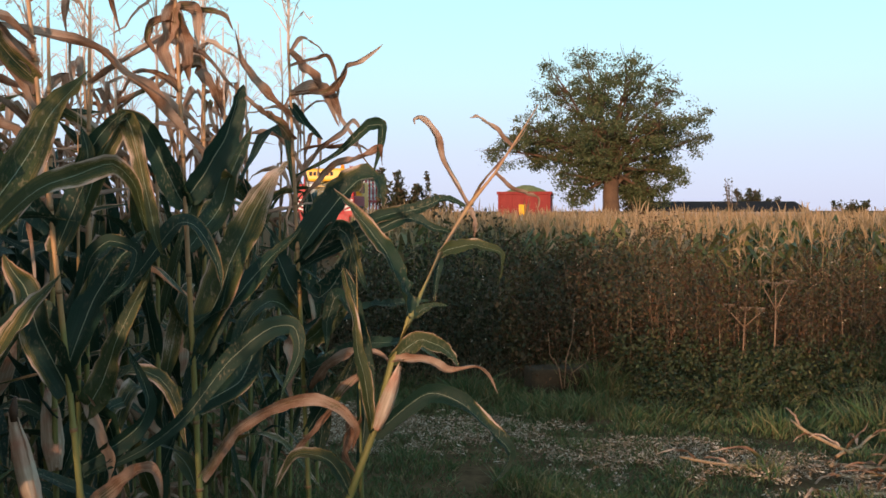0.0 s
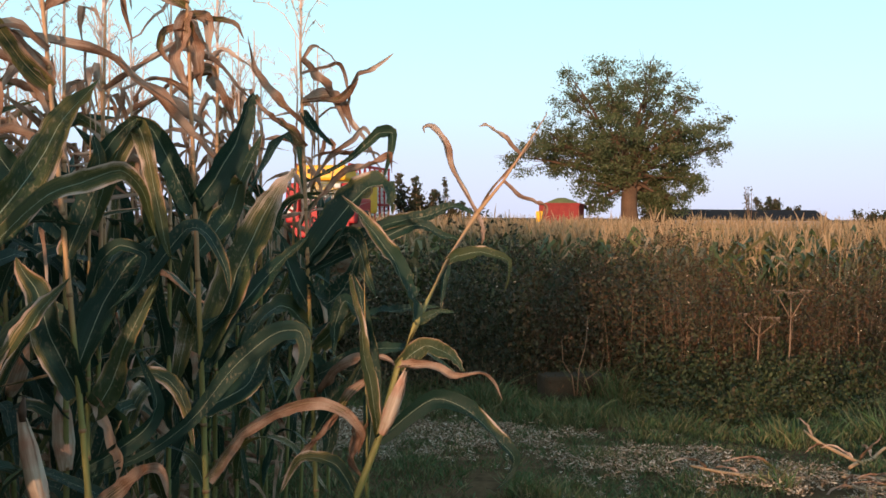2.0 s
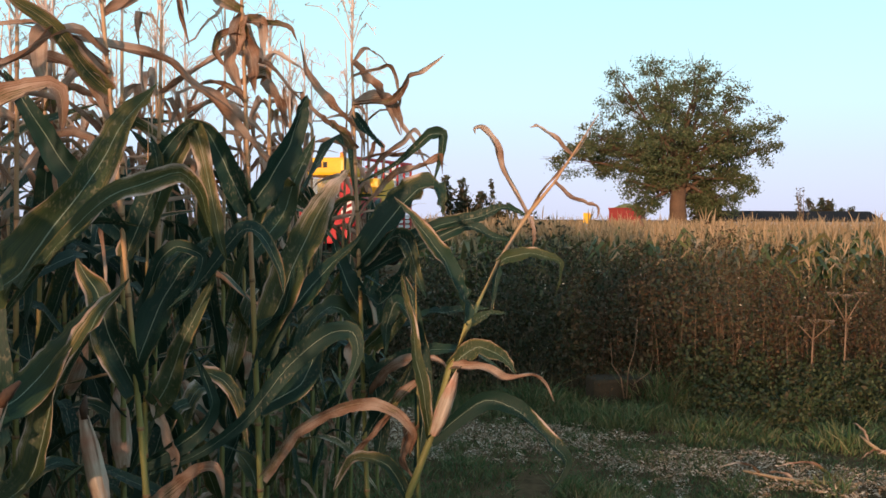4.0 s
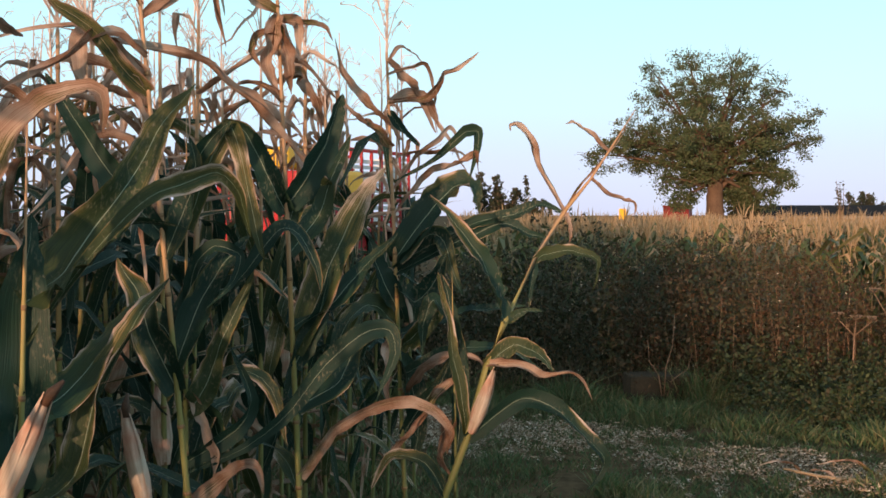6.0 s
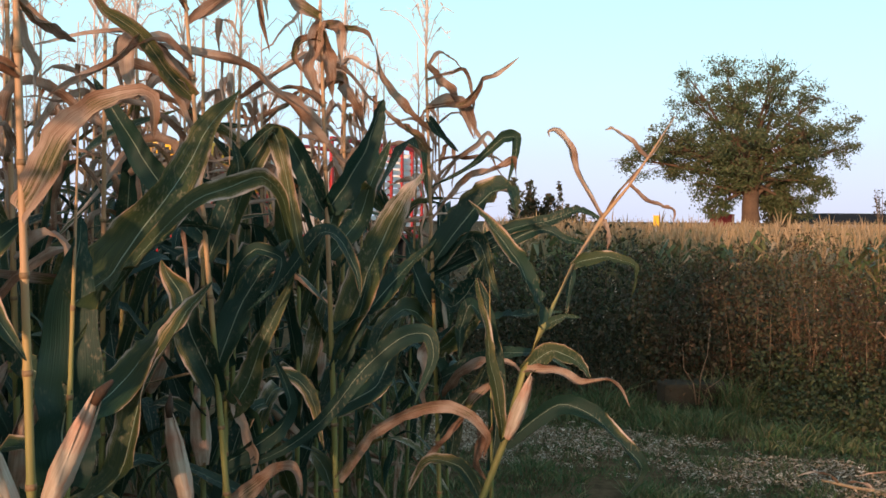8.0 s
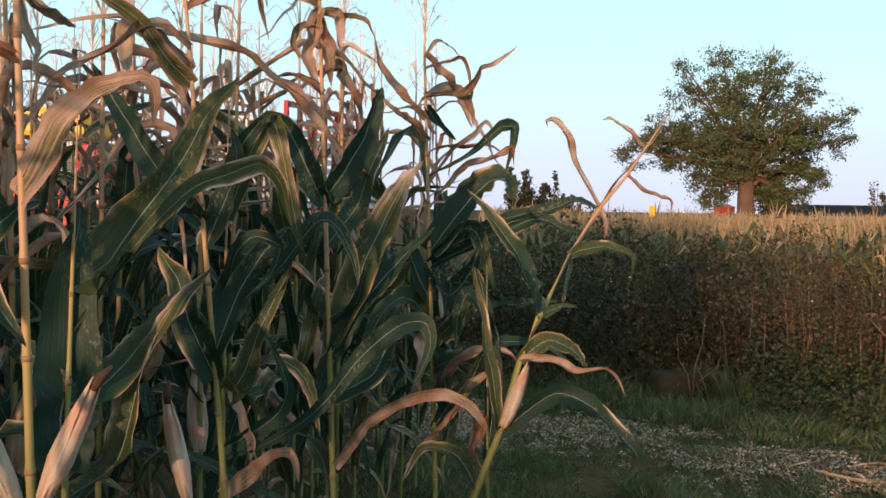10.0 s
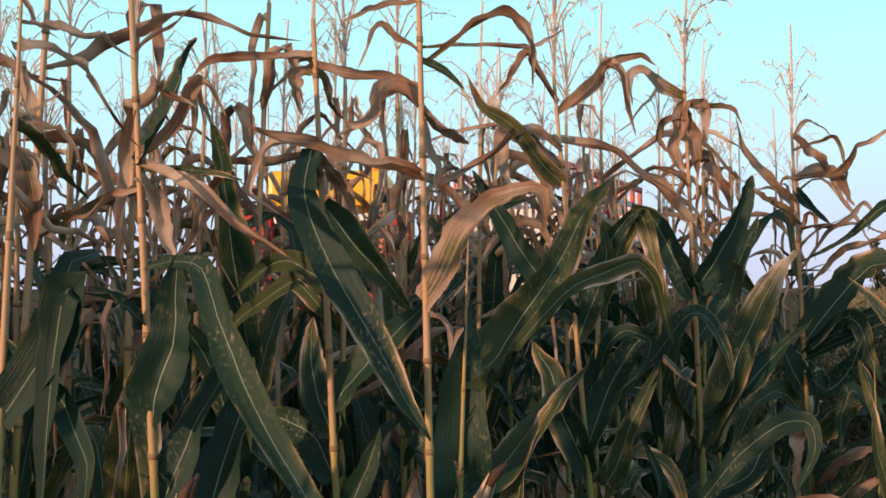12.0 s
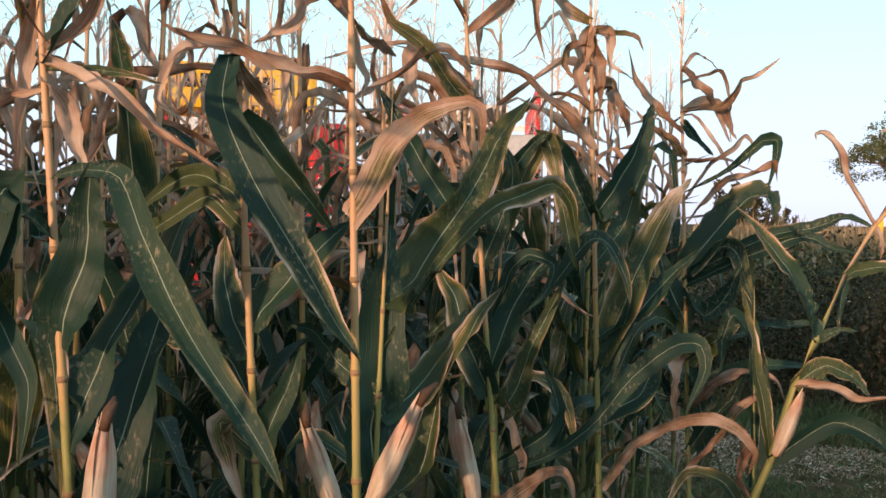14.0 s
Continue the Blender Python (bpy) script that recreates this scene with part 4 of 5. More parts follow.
def build_far_field():
    """The maize field across the track, its tassels level with the eye, plus unseen shade-casting rows."""
    rs = np.random.RandomState(3)
    pts = []
    for y0, y1, dy, dx in ((11.8, 19, 0.75, 0.17), (19, 40, 1.1, 0.26)):
        for y in np.arange(y0, y1, dy):
            x = np.arange(0.03 * y - 0.4, 0.68 * y + 2, dx)
            pts.append(np.stack([x + rs.uniform(-0.06, 0.06, len(x)), y + rs.uniform(-0.12, 0.12, len(x)), np.full(len(x), 0.0)], 1))
    for y in np.arange(-9.0, -5.5, 0.75):      # unseen rows added at the walker's back to shade the low plants
        # gap left in the added rows so low sun reaches track and bank
        x = np.concatenate([np.arange(-16, -3.7, 0.3), np.arange(-0.8, 14, 0.3)])
        pts.append(np.stack([x, np.full(len(x), y), np.zeros(len(x))], 1))
    p = np.concatenate(pts)
    fall = np.clip((p[:, 1] - 9.6) / 2.4, 0, 1)
    p[:, 2] = -0.50 * fall * fall * (3 - 2 * fall)
    n = len(p)
    h = 1.96 + rs.normal(0, 0.06, n) + 0.08 * np.sin(p[:, 0] * 0.9 + p[:, 1] * 0.5)
    lean = rs.normal(0, 0.05, (n, 2))
    top = p + np.stack([lean[:, 0] * h, lean[:, 1] * h, h], 1)
    leaf = []
    for k in range(9):
        f = (0.25 + 0.075 * k) * np.ones(n) + rs.uniform(-0.03, 0.03, n)
        b = p + (top - p) * f[:, None]
        a = rs.uniform(0, 6.28, n)
        ln = rs.uniform(0.35, 0.6, n)
        out = np.stack([np.cos(a) * ln, np.sin(a) * ln, np.zeros(n)], 1)
        mid = b + out * 0.55 + np.array([0, 0, 0.22])
        tip = b + out + np.stack([np.zeros(n)] * 2 + [rs.uniform(-0.25, 0.2, n)], 1)
        leaf.append(strips(b, tip, mid, rs.uniform(0.05, 0.085, n), rs))
    v, q = join(leaf)
    bulk("far_maize_leaves", v, q, FIELD_LEAF, "green and yellowing maize leaves of the far field and of added shade rows", "maize field")
    sp = [strips(p, top, (p + top) / 2, np.full(n, 0.022), rs), strips(p, top, (p + top) / 2, np.full(n, 0.022), rs)]
    for k in range(6):
        b = top - np.stack([np.zeros(n)] * 2 + [rs.uniform(0, 0.12, n)], 1)
        a, o = rs.uniform(0, 6.28, n), rs.uniform(0.02, 0.12, n)
        tip = b + np.stack([np.cos(a) * o, np.sin(a) * o, rs.uniform(0.12, 0.3, n)], 1)
        sp.append(strips(b, tip, (b + tip) / 2 + np.array([0, 0, 0.03]), np.full(n, 0.016), rs))
    for k in range(2):
        f = rs.uniform(0.72, 0.95, n)
        b = p + (top - p) * f[:, None]
        a, ln = rs.uniform(0, 6.28, n), rs.uniform(0.15, 0.4, n)
        tip = b + np.stack([np.cos(a) * ln, np.sin(a) * ln, rs.uniform(-0.3, 0.1, n)], 1)
        sp.append(strips(b, tip, (b + tip) / 2 + np.array([0, 0, 0.1]), np.full(n, 0.04), rs))
    v, q = join(sp)
    bulk("far_maize_tassels", v, q, FIELD_TASSEL, "dry tan tassels and top leaves of the far field and of added shade rows", "maize field")


build_far_field()


def plumes(rs, n, x0, x1, y0, y1, low, tall, per, spread, size, slim, front=1.0):
    """Upright weeds in uneven drifts: leaves set thickly round each stem, thinner towards its tip, with gaps between the plants."""
    cs, sz, stems = [], [], []
    for k in range(n):
        x, y = rs.uniform(x0, x1), rs.uniform(y0, y1)
        drift = noise.noise((x * 0.55, y * 0.7, 3)) + 0.6 * noise.noise((x * 1.9, y * 1.9, 9))
        if drift < -0.5:
            continue
        f = (y - y0) / (y1 - y0)
        h = (low + (tall - low) * min(1, f * front + 0.25)) * (0.86 + 0.35 * drift) * rs.uniform(0.72, 1.12)
        lean = rs.normal(0, 0.09, 2) * h
        t = rs.uniform(0.06, 1.0, per) ** 0.85
        r = spread * (1.12 - t) ** 0.7 * rs.uniform(0.7, 1.25)
        c = np.stack([x + lean[0] * t * t, y + lean[1] * t * t, h * t], 1) + rs.normal(0, 1, (per, 3)) * r[:, None] * np.array([1, 1, 0.45])
        c[:, 2] = np.maximum(c[:, 2], 0.02)
        cs.append(c)
        sz.append(rs.uniform(*size, per) * rs.uniform(0.75, 1.25))
        stems.append((x, y, x + lean[0], y + lean[1], h))
    v, q = blades(np.concatenate(cs), np.concatenate(sz), rs, slim, up=0.25)
    return v, q, np.array(stems)


def build_hedge():
    """Weedy bank along the far side of the track."""
    rs = np.random.RandomState(8)
    v, q, st0 = plumes(rs, 380, -1.5, 3.2, 9.3, 11.3, 0.95, 1.50, 110, 0.15, (0.03, 0.07), 0.5)
    bulk("dark_hedge", v, q, HEDGE, "dark tangled hedge of weeds and brambles", "hedge")
    v, q, st1 = plumes(rs, 1000, 1.5, 10.5, 9.0, 11.5, 0.95, 1.66, 95, 0.12, (0.018, 0.048), 0.4)
    bulk("dry_weeds", v, q, WEED_RED, "reddish brown dried weeds on the bank", "weeds")
    v, q, _ = plumes(rs, 560, 2.2, 9.5, 7.75, 9.5, 0.24, 0.60, 85, 0.10, (0.022, 0.052), 0.5, 0.9)
    bulk("nettles", v, q, NETTLE, "low green nettles at the foot of the bank", "weeds")
    n = 1700
    c = np.stack([rs.uniform(-1, 9.5, n), rs.uniform(8.9, 10.4, n), rs.uniform(0.1, 1.25, n)], 1)
    v, q = blades(c, rs.uniform(0.010, 0.026, n), rs, 0.6)
    bulk("seed_heads", v, q, CHAFF, "pale seed heads and husk scraps caught in the hedge", "weeds")
    st = np.concatenate([st0, st1])
    st = st[rs.uniform(0, 1, len(st)) < 0.35]
    b = np.stack([st[:, 0], st[:, 1], np.zeros(len(st))], 1)
    t = np.stack([st[:, 2], st[:, 3], st[:, 4] * rs.uniform(0.9, 1.15, len(st))], 1)
    v, q = strips(b, t, (b + t) / 2 + rs.normal(0, 0.03, b.shape), rs.uniform(0.004, 0.009, len(st)), rs)
    bulk("weed_stems", v, q, TWIG, "thin dry weed stems in the hedge", "weeds")


build_hedge()


def build_verge():
    """Grass on the verge and chopped chaff on the track."""
    rs = np.random.RandomState(4)
    n = 130000
    x, y = rs.uniform(-1.6, 6.5, n), rs.uniform(3.6, 9.6, n)
    keep = np.array([noise.noise((a * 0.9, b * 0.9, 1)) + 0.5 * noise.noise((a * 3, b * 3, 5)) + (0.75 if abs(b - (7.9 - 0.68 * a)) > 0.5 else 0.0) > 0.05 for a, b in zip(x, y)])
    x, y = x[keep], y[keep]
    n = len(x)
    b = np.stack([x, y, np.zeros(n) - 0.01], 1)
    tuft = np.array([0.5 + 1.6 * max(0, noise.noise((p * 1.7, q * 1.7, 11))) for p, q in zip(x, y)])
    hh = tuft * rs.uniform(0.06, 0.19, n) * np.where(y > 8.6 - 0.5 * x, 1.35, 0.6) * (0.7 + 0.6 * np.sin(x * 5.1 + 2 * np.sin(y * 4.3)) ** 2)
    t = b + np.stack([rs.normal(0, 0.5, n) * hh, rs.normal(0, 0.5, n) * hh, hh], 1)
    v, q = strips(b, t, (b + t) / 2 + np.stack([np.zeros(n)] * 2 + [hh * 0.15], 1), rs.uniform(0.005, 0.01, n), rs)
    bulk("verge_grass", v, q, GRASS, "rough dark green grass of the verge", "grass")
    n = 150000
    x, y = rs.uniform(-0.8, 6, n), rs.uniform(4.4, 8.8, n)
    keep = np.array([noise.noise((a * 0.8, b * 1.6, 7)) + 0.6 * noise.noise((a * 4, b * 4, 2)) + (0.45 * (noise.noise((a * 9, b * 9, 4)) > 0.25)) + 0.62 - 0.8 * max(abs(b - (7.9 - 0.68 * a)) - (0.5 if b < 7.9 - 0.68 * a and a > 1.8 else 0.0), 0) > 0.20 for a, b in zip(x, y)])
    c = np.stack([x, y, rs.uniform(0.02, 0.06, n)], 1)[keep]
    v, q = blades(c, rs.uniform(0.010, 0.026, len(c)) * rs.uniform(0.6, 1.9, len(c)), rs, 0.28, flat=0.5)
    bulk("chaff", v, q, CHAFF, "pale chopped maize chaff spilt on the track", "chaff")


build_verge()


# ---- small things on the verge ----
def stick(name, points, radii, material, label, category, sides=7, group=""):
    vs, fs = tube(points, radii, sides)
    return tagged(mesh_ob(name, vs, fs, material), label, category, group)


def cut_stalk(at, turn, length, up, seed):
    """A chopped maize stalk on the ground with shreds of leaf."""
    rng = random.Random(seed)
    ob = new("cut_maize_stalk")
    ob.matrix_basis = pose(*at, 0, -up, turn)
    pts = [(length * k / 6, 0.012 * math.sin(k * 1.7), 0.012 * math.cos(k)) for k in range(7)]
    v, f = tube(pts, [0.012, 0.0135, 0.012, 0.013, 0.011, 0.011, 0.008], 7)
    st = mesh_ob("stalk", v, f, STALK_DRY, ob)
    for k in range(3):
        vs, fs, uvs = leaf_geom(rng, rng.uniform(0.2, 0.45), 0.03, rng.uniform(-5, 30), rng.uniform(20, 60), 0.5, 0.6, rng.uniform(-90, 90), rng.uniform(-40, 40), dry=True)
        lf = mesh_ob("leaf", vs, fs, LEAF[2], ob, "", uvs)
        lf.matrix_basis = Matrix.Translation(pts[2 * k + 1]) @ Matrix.Rotation(rng.uniform(-0.7, 0.7), 4, "Z")
    return tagged(ob, "broken dry maize stalk lying on the track", "maize stalk", "cut stalks on the track")


STALK_DRY = plain("cut_stalk", (0.20, 0.12, 0.065), (0.46, 0.33, 0.20), 14)
cut_stalk((3.12, 6.48, 0.05), 120, 0.50, 17, 1)
cut_stalk((2.98, 6.42, 0.05), 39, 0.72, 3, 2)
for _k in range(16):
    _r = random.Random(300 + _k)
    cut_stalk((_r.uniform(2.5, 4.3), _r.uniform(5.1, 6.3), 0.03), _r.uniform(-25, 30) + 180 * (_k % 2), _r.uniform(0.3, 0.7), _r.uniform(0, 4), 20 + _k)


def fallen_leaf(x, y, turn, length, seed):
    rng = random.Random(seed)
    vs, fs, uvs = leaf_geom(rng, length, 0.07, 8, 14, 0.4, 0.6, 15, rng.uniform(-20, 20), dry=True)
    ob = mesh_ob("fallen_leaf", vs, fs, LEAF[2], None, "", uvs)
    ob.matrix_basis = pose(x, y, 0.03, 0, 0, turn)
    return tagged(ob, "dry brown maize leaf lying on the track", "leaf", "fallen leaves")


for _k, (_x, _y) in enumerate(((1.0, 5.05), (1.35, 4.95), (1.75, 5.0), (0.7, 5.6), (1.2, 5.45), (2.2, 5.1), (2.7, 5.3), (3.1, 5.6), (0.3, 4.9), (2.0, 5.6))):
    fallen_leaf(_x, _y, 170 * (_k % 2) + 13 * _k - 40, 0.25 + 0.03 * (_k % 4), 500 + _k)


def umbel(at, height, seed):
    """A dead hogweed: a stem that forks into flat ribbed heads."""
    rng = random.Random(seed)
    ob = new("dead_hogweed")
    ob.location = at
    fork = Vector((0.02, 0, height * 0.72))
    v, f = tube([(0, 0, 0), (0.015, 0, height * 0.4), fork], [0.010, 0.009, 0.007], 6)
    mesh_ob("stem", v, f, TWIG, ob)
    for dx in (-0.15, 0.02, 0.14):
        tip = fork + Vector((dx, rng.uniform(-0.05, 0.05), height * rng.uniform(0.16, 0.28)))
        vs, fs = tube([fork, tip], [0.006, 0.004], 5)
        for k in range(9):
            a = 6.28 * k / 9
            v, f = tube([tip, tip + Vector((math.cos(a) * 0.045, math.sin(a) * 0.045, 0.035))], [0.002, 0.002], 4)
            fs += [tuple(i + len(vs) for i in q) for q in f]
            vs = vs + v
            for m in range(4):
                e = tip + Vector((math.cos(a) * 0.045 + rng.uniform(-0.02, 0.02), math.sin(a) * 0.045 + rng.uniform(-0.02, 0.02), 0.04))
                o = len(vs)
                vs = vs + [e, e + Vector((0.012, 0, 0.004)), e + Vector((0.004, 0.01, 0.008))]
                fs.append((o, o + 1, o + 2))
        mesh_ob("head", vs, fs, TWIG, ob)
    return tagged(ob, "dead pinkish hogweed with forked flat heads", "weed", "dead hogweeds")


umbel((3.74, 8.95, 0.15), 0.88, 1)
umbel((3.52, 9.15, 0.15), 0.62, 2)
for _k, (_x, _h, _dx) in enumerate(((1.70, 0.74, 0.09), (1.68, 0.52, -0.13), (1.73, 0.40, 0.22))):
    stick("dead_weed", [(_x, 8.85, 0.1), (_x + _dx * 0.2, 8.86, 0.1 + _h * 0.35), (_x + _dx * 0.85, 8.87, 0.1 + _h * 0.6), (_x + _dx, 8.84, 0.1 + _h)], [0.007, 0.006, 0.004, 0.002], TWIG, "thin dead weed stem in front of the hedge", "weed", 5, "dead stems")
slab = new("concrete_slab")
part("block", box(0.62, 0.3, 0.24, (0, 0, 0.12), 0.03), plain("mossy_concrete", (0.024, 0.024, 0.015), (0.060, 0.045, 0.030), 8, 0.95, bump=0.7), slab)
slab.matrix_basis = pose(1.72, 9.12, 0.02, 0, 0, 4)
tagged(slab, "low mossy concrete slab at the foot of the hedge", "slab")


# Made-up board on a post; its yellow stands in for a bright far glint.
def far_glint(at):
    m = new("marker_board")
    m.location = at
    part("post", box(0.06, 0.06, 2.3, (0, 0.05, 1.15), 0.01), GREY, m)
    part("board", box(0.22, 0.03, 0.34, (0, 0, 2.24), 0.01), YELLOW, m, "yellow board in place of a bright glint")
    return tagged(m, "small yellow board on a post in the field, standing in for a bright glint", "sign")


far_glint((5.55, 30.0, -0.5))


# ---- trees and distance ----
def broad_tree(at, seed):
    """A wide old tree: a short thick trunk, spreading limbs and an open, lobed crown."""
    rng, rs = random.Random(seed), np.random.RandomState(seed)
    tree = new("tree")
    tree.location = at
    vs, fs, cs, sz = [], [], [], []

    def wood(pts, rad, sides=6):
        v, f = tube(pts, rad, sides)
        o = len(vs)
        vs.extend(v)
        fs.extend([tuple(i + o for i in w) for w in f])

    wood([(0, 0, 0), (0.02, 0, 0.8), (-0.05, 0, 2.2), (-0.1, 0, 3.4), (0.0, 0, 4.6), (0.1, 0, 5.8)], [0.95, 0.70, 0.60, 0.55, 0.44, 0.28], 12)
    # each lobe: sideways, depth, height, radius, leaf density
    lobes = [(-7.9, 0.4, 3.7, 1.1, 0.8), (-6.7, 0.2, 4.4, 1.0, 0.8), (-2.2, 0.6, 0.7, 0.9, 1.2), (-1.0, -0.9, 2.3, 1.2, 1.2), (1.7, 0.9, 1.2, 1.1, 1.2), (3.0, 0.2, 0.8, 1.1, 1.3), (-5.5, -0.8, 4.9, 1.5, 1.0), (-4.8, 0.8, 3.4, 1.2, 1.1), (-3.6, 0.6, 7.2, 1.4, 0.8), (-4.4, -0.5, 8.6, 0.8, 0.45),
             (-1.6, 0.8, 9.2, 1.2, 0.6), (-1.6, -1.6, 6.3, 2.0, 1.1), (-2.8, -0.5, 4.0, 1.6, 1.3), (-3.0, -0.6, 2.0, 1.0, 1.1), (0.7, -0.8, 8.8, 1.3, 0.6),
             (2.6, 0.6, 8.5, 1.15, 0.5), (4.0, -0.4, 7.3, 1.2, 0.6), (1.5, 0.3, 6.3, 1.8, 0.8), (0.9, -2.0, 4.2, 1.7, 1.2), (-0.8, 1.5, 4.4, 1.6, 1.3),
             (3.1, -1.0, 4.9, 1.7, 1.0), (3.5, 0.8, 2.9, 1.4, 1.3), (5.6, 0.4, 4.4, 1.2, 0.8), (5.4, -0.9, 5.7, 1.1, 0.6), (4.3, -0.3, 2.2, 0.9, 1.2),
             (-1.3, 1.8, 1.9, 1.0, 1.2), (1.9, 1.6, 1.9, 1.3, 1.3), (-2.0, 4.2, 5.0, 2.0, 0.9), (1.8, 4.4, 5.2, 2.0, 0.9), (-4.2, 3.2, 4.6, 1.6, 0.8),
             (4.2, 3.4, 4.6, 1.6, 0.7), (0.0, 3.2, 7.6, 1.6, 0.7), (-2.2, -4.0, 4.6, 1.5, 0.7), (1.8, -4.2, 5.0, 1.5, 0.6), (0.2, -3.0, 7.4, 1.3, 0.5)]
    lobes = [(x, y, z + 2.55 + (0.45 if z > 6 else 0.0), r, thick) for x, y, z, r, thick in lobes]
    for x, y, z, r, thick in lobes:
        foot = Vector((0, 0, rng.uniform(3.4, 5.2)))
        mid = Vector((x * 0.45, y * 0.45, foot.z + (z - foot.z) * 0.55 + rng.uniform(-0.2, 0.4)))
        end = Vector((x, y, z))
        wood([foot, (foot + mid) / 2 + Vector((0, 0, 0.15)), mid, (mid + end) / 2 + Vector((rng.uniform(-0.3, 0.3), 0, 0.1)), end], [0.19, 0.15, 0.11, 0.07, 0.035])
        for k in range(int(13 * r * r * thick) + 6):
            v = Vector((rng.gauss(0, 1), rng.gauss(0, 1), rng.gauss(0, 0.8))).normalized()
            tip = end + v * r * rng.uniform(0.35, 1.22)
            root = end if rng.random() < 0.6 else (mid + end) / 2
            wood([root, (root + tip) / 2 + Vector((rng.uniform(-0.2, 0.2), rng.uniform(-0.2, 0.2), 0.1)), tip], [0.03, 0.02, 0.008], 4)
            n = int(rng.uniform(40, 90) * min(1.2, 0.5 + 0.6 * thick))
            c = rs.normal(0, 1, (n, 3)) * np.array([0.27, 0.27, 0.17]) * rs.uniform(0.6, 1.3) + np.array(tip) - np.array([0, 0, 0.08])
            cs.append(c)
            sz.append(rs.uniform(0.10, 0.24, n))
    for k in range(60):     # dead twigs at the outside
        x, y, z, r, thick = lobes[k % 22]
        q = Vector((x, y, z))
        d = (q - Vector((0, 0, 6.0))).normalized()
        d = (d + Vector((rng.uniform(-0.5, 0.5), rng.uniform(-0.5, 0.5), rng.uniform(-0.5, 0.3)))).normalized()
        wood([q + d * r * 0.5, q + d * r * 1.0, q + d * r * rng.uniform(1.2, 1.5)], [0.02, 0.013, 0.006], 4)
    mesh_ob("trunk", vs, fs, BARK, tree, "warm brown trunk with spreading limbs")
    v, q = blades(np.concatenate(cs), np.concatenate(sz), rs, 0.5)
    crown = bulk("crown", v, q, TREE_LEAF, "", "")
    crown.parent = tree
    return tagged(tree, "wide old broadleaf tree standing beyond the maize field", "tree")


broad_tree((18.6, 64.0, -0.45), 12)


def bush(at, width, height, seed, material, label, n=1500, size=(0.1, 0.22)):
    rng, rs = random.Random(seed), np.random.RandomState(seed)
    ob = new("bush")
    ob.location = at
    cs, vs, fs = [], [], []
    for k in range(9):
        a = rng.uniform(0, 6.28)
        top = Vector((math.cos(a) * width * 0.5 * rng.random(), math.sin(a) * width * 0.3 * rng.random(), height * rng.uniform(0.6, 1.0)))
        v, f = tube([(0, 0, 0), top * 0.5 + Vector((0.1, 0, 0.1)), top], [0.05, 0.03, 0.008], 5)
        o = len(vs)
        vs.extend(v)
        fs.extend([tuple(i + o for i in w) for w in f])
        t = rs.uniform(0.25, 1.02, n // 9) ** 0.8
        cs.append(np.array(top)[None] * t[:, None] + rs.normal(0, 1, (n // 9, 3)) * (width * 0.13 * (1.15 - t))[:, None])
    mesh_ob("stem", vs, fs, TWIG, ob)
    c = np.concatenate(cs)
    v, q = blades(c, rs.uniform(*size, len(c)), rs, 0.5)
    bulk("foliage", v, q, material, "", "").parent = ob
    return tagged(ob, label, "bush")


bush((2.7, 46, -0.3), 3.6, 4.3, 1, HEDGE, "dark bush seen against the sky beyond the track", 3200, (0.14, 0.3))
bush((4.6, 47, -0.3), 2.0, 3.8, 2, HEDGE, "small dark bush beyond the track", 1500, (0.14, 0.3))
bush((21.2, 66, -0.4), 4.8, 5.0, 3, HEDGE, "dense dark shrub beside the tree trunk", 4000, (0.15, 0.35))
bush((54.7, 122, -0.4), 9, 4.9, 4, HEDGE, "low round bush behind the barn roof", 2500, (0.3, 0.6))
bush((31.7, 75, -0.4), 2.0, 4.9, 5, HEDGE, "thin sapling with sparse leaves", 160, (0.15, 0.3))
bush((62, 110, -0.4), 7, 3.4, 6, HEDGE, "low bush on the skyline", 1200, (0.3, 0.6))


def barn(at):
    house = new("barn")
    house.location = at
    part("wall", box(18, 7, 2.2, (0, 0, 1.1), 0.03), GREY, house)
    bm = bmesh.new()
    pr = [(-9.6, -4, 2.1), (9.4, -4, 2.1), (9.4, 0, 3.3), (-9.6, 0, 3.3), (9.4, 4, 2.1), (-9.6, 4, 2.1), (-9.6, -4, 1.95), (9.4, -4, 1.95), (9.4, 4, 1.95), (-9.6, 4, 1.95)]
    w = [bm.verts.new(p) for p in pr]
    for f in ((0, 1, 2, 3), (3, 2, 4, 5), (6, 7, 1, 0), (8, 9, 5, 4), (9, 6, 0, 3, 5), (7, 8, 4, 2, 1), (9, 8, 7, 6)):
        bm.faces.new([w[i] for i in f])
    part("roof", bm, ROOF, house, "long dark low roof")
    return tagged(house, "long low barn with a dark roof on the skyline", "barn")


barn((49.6, 118, -0.45))


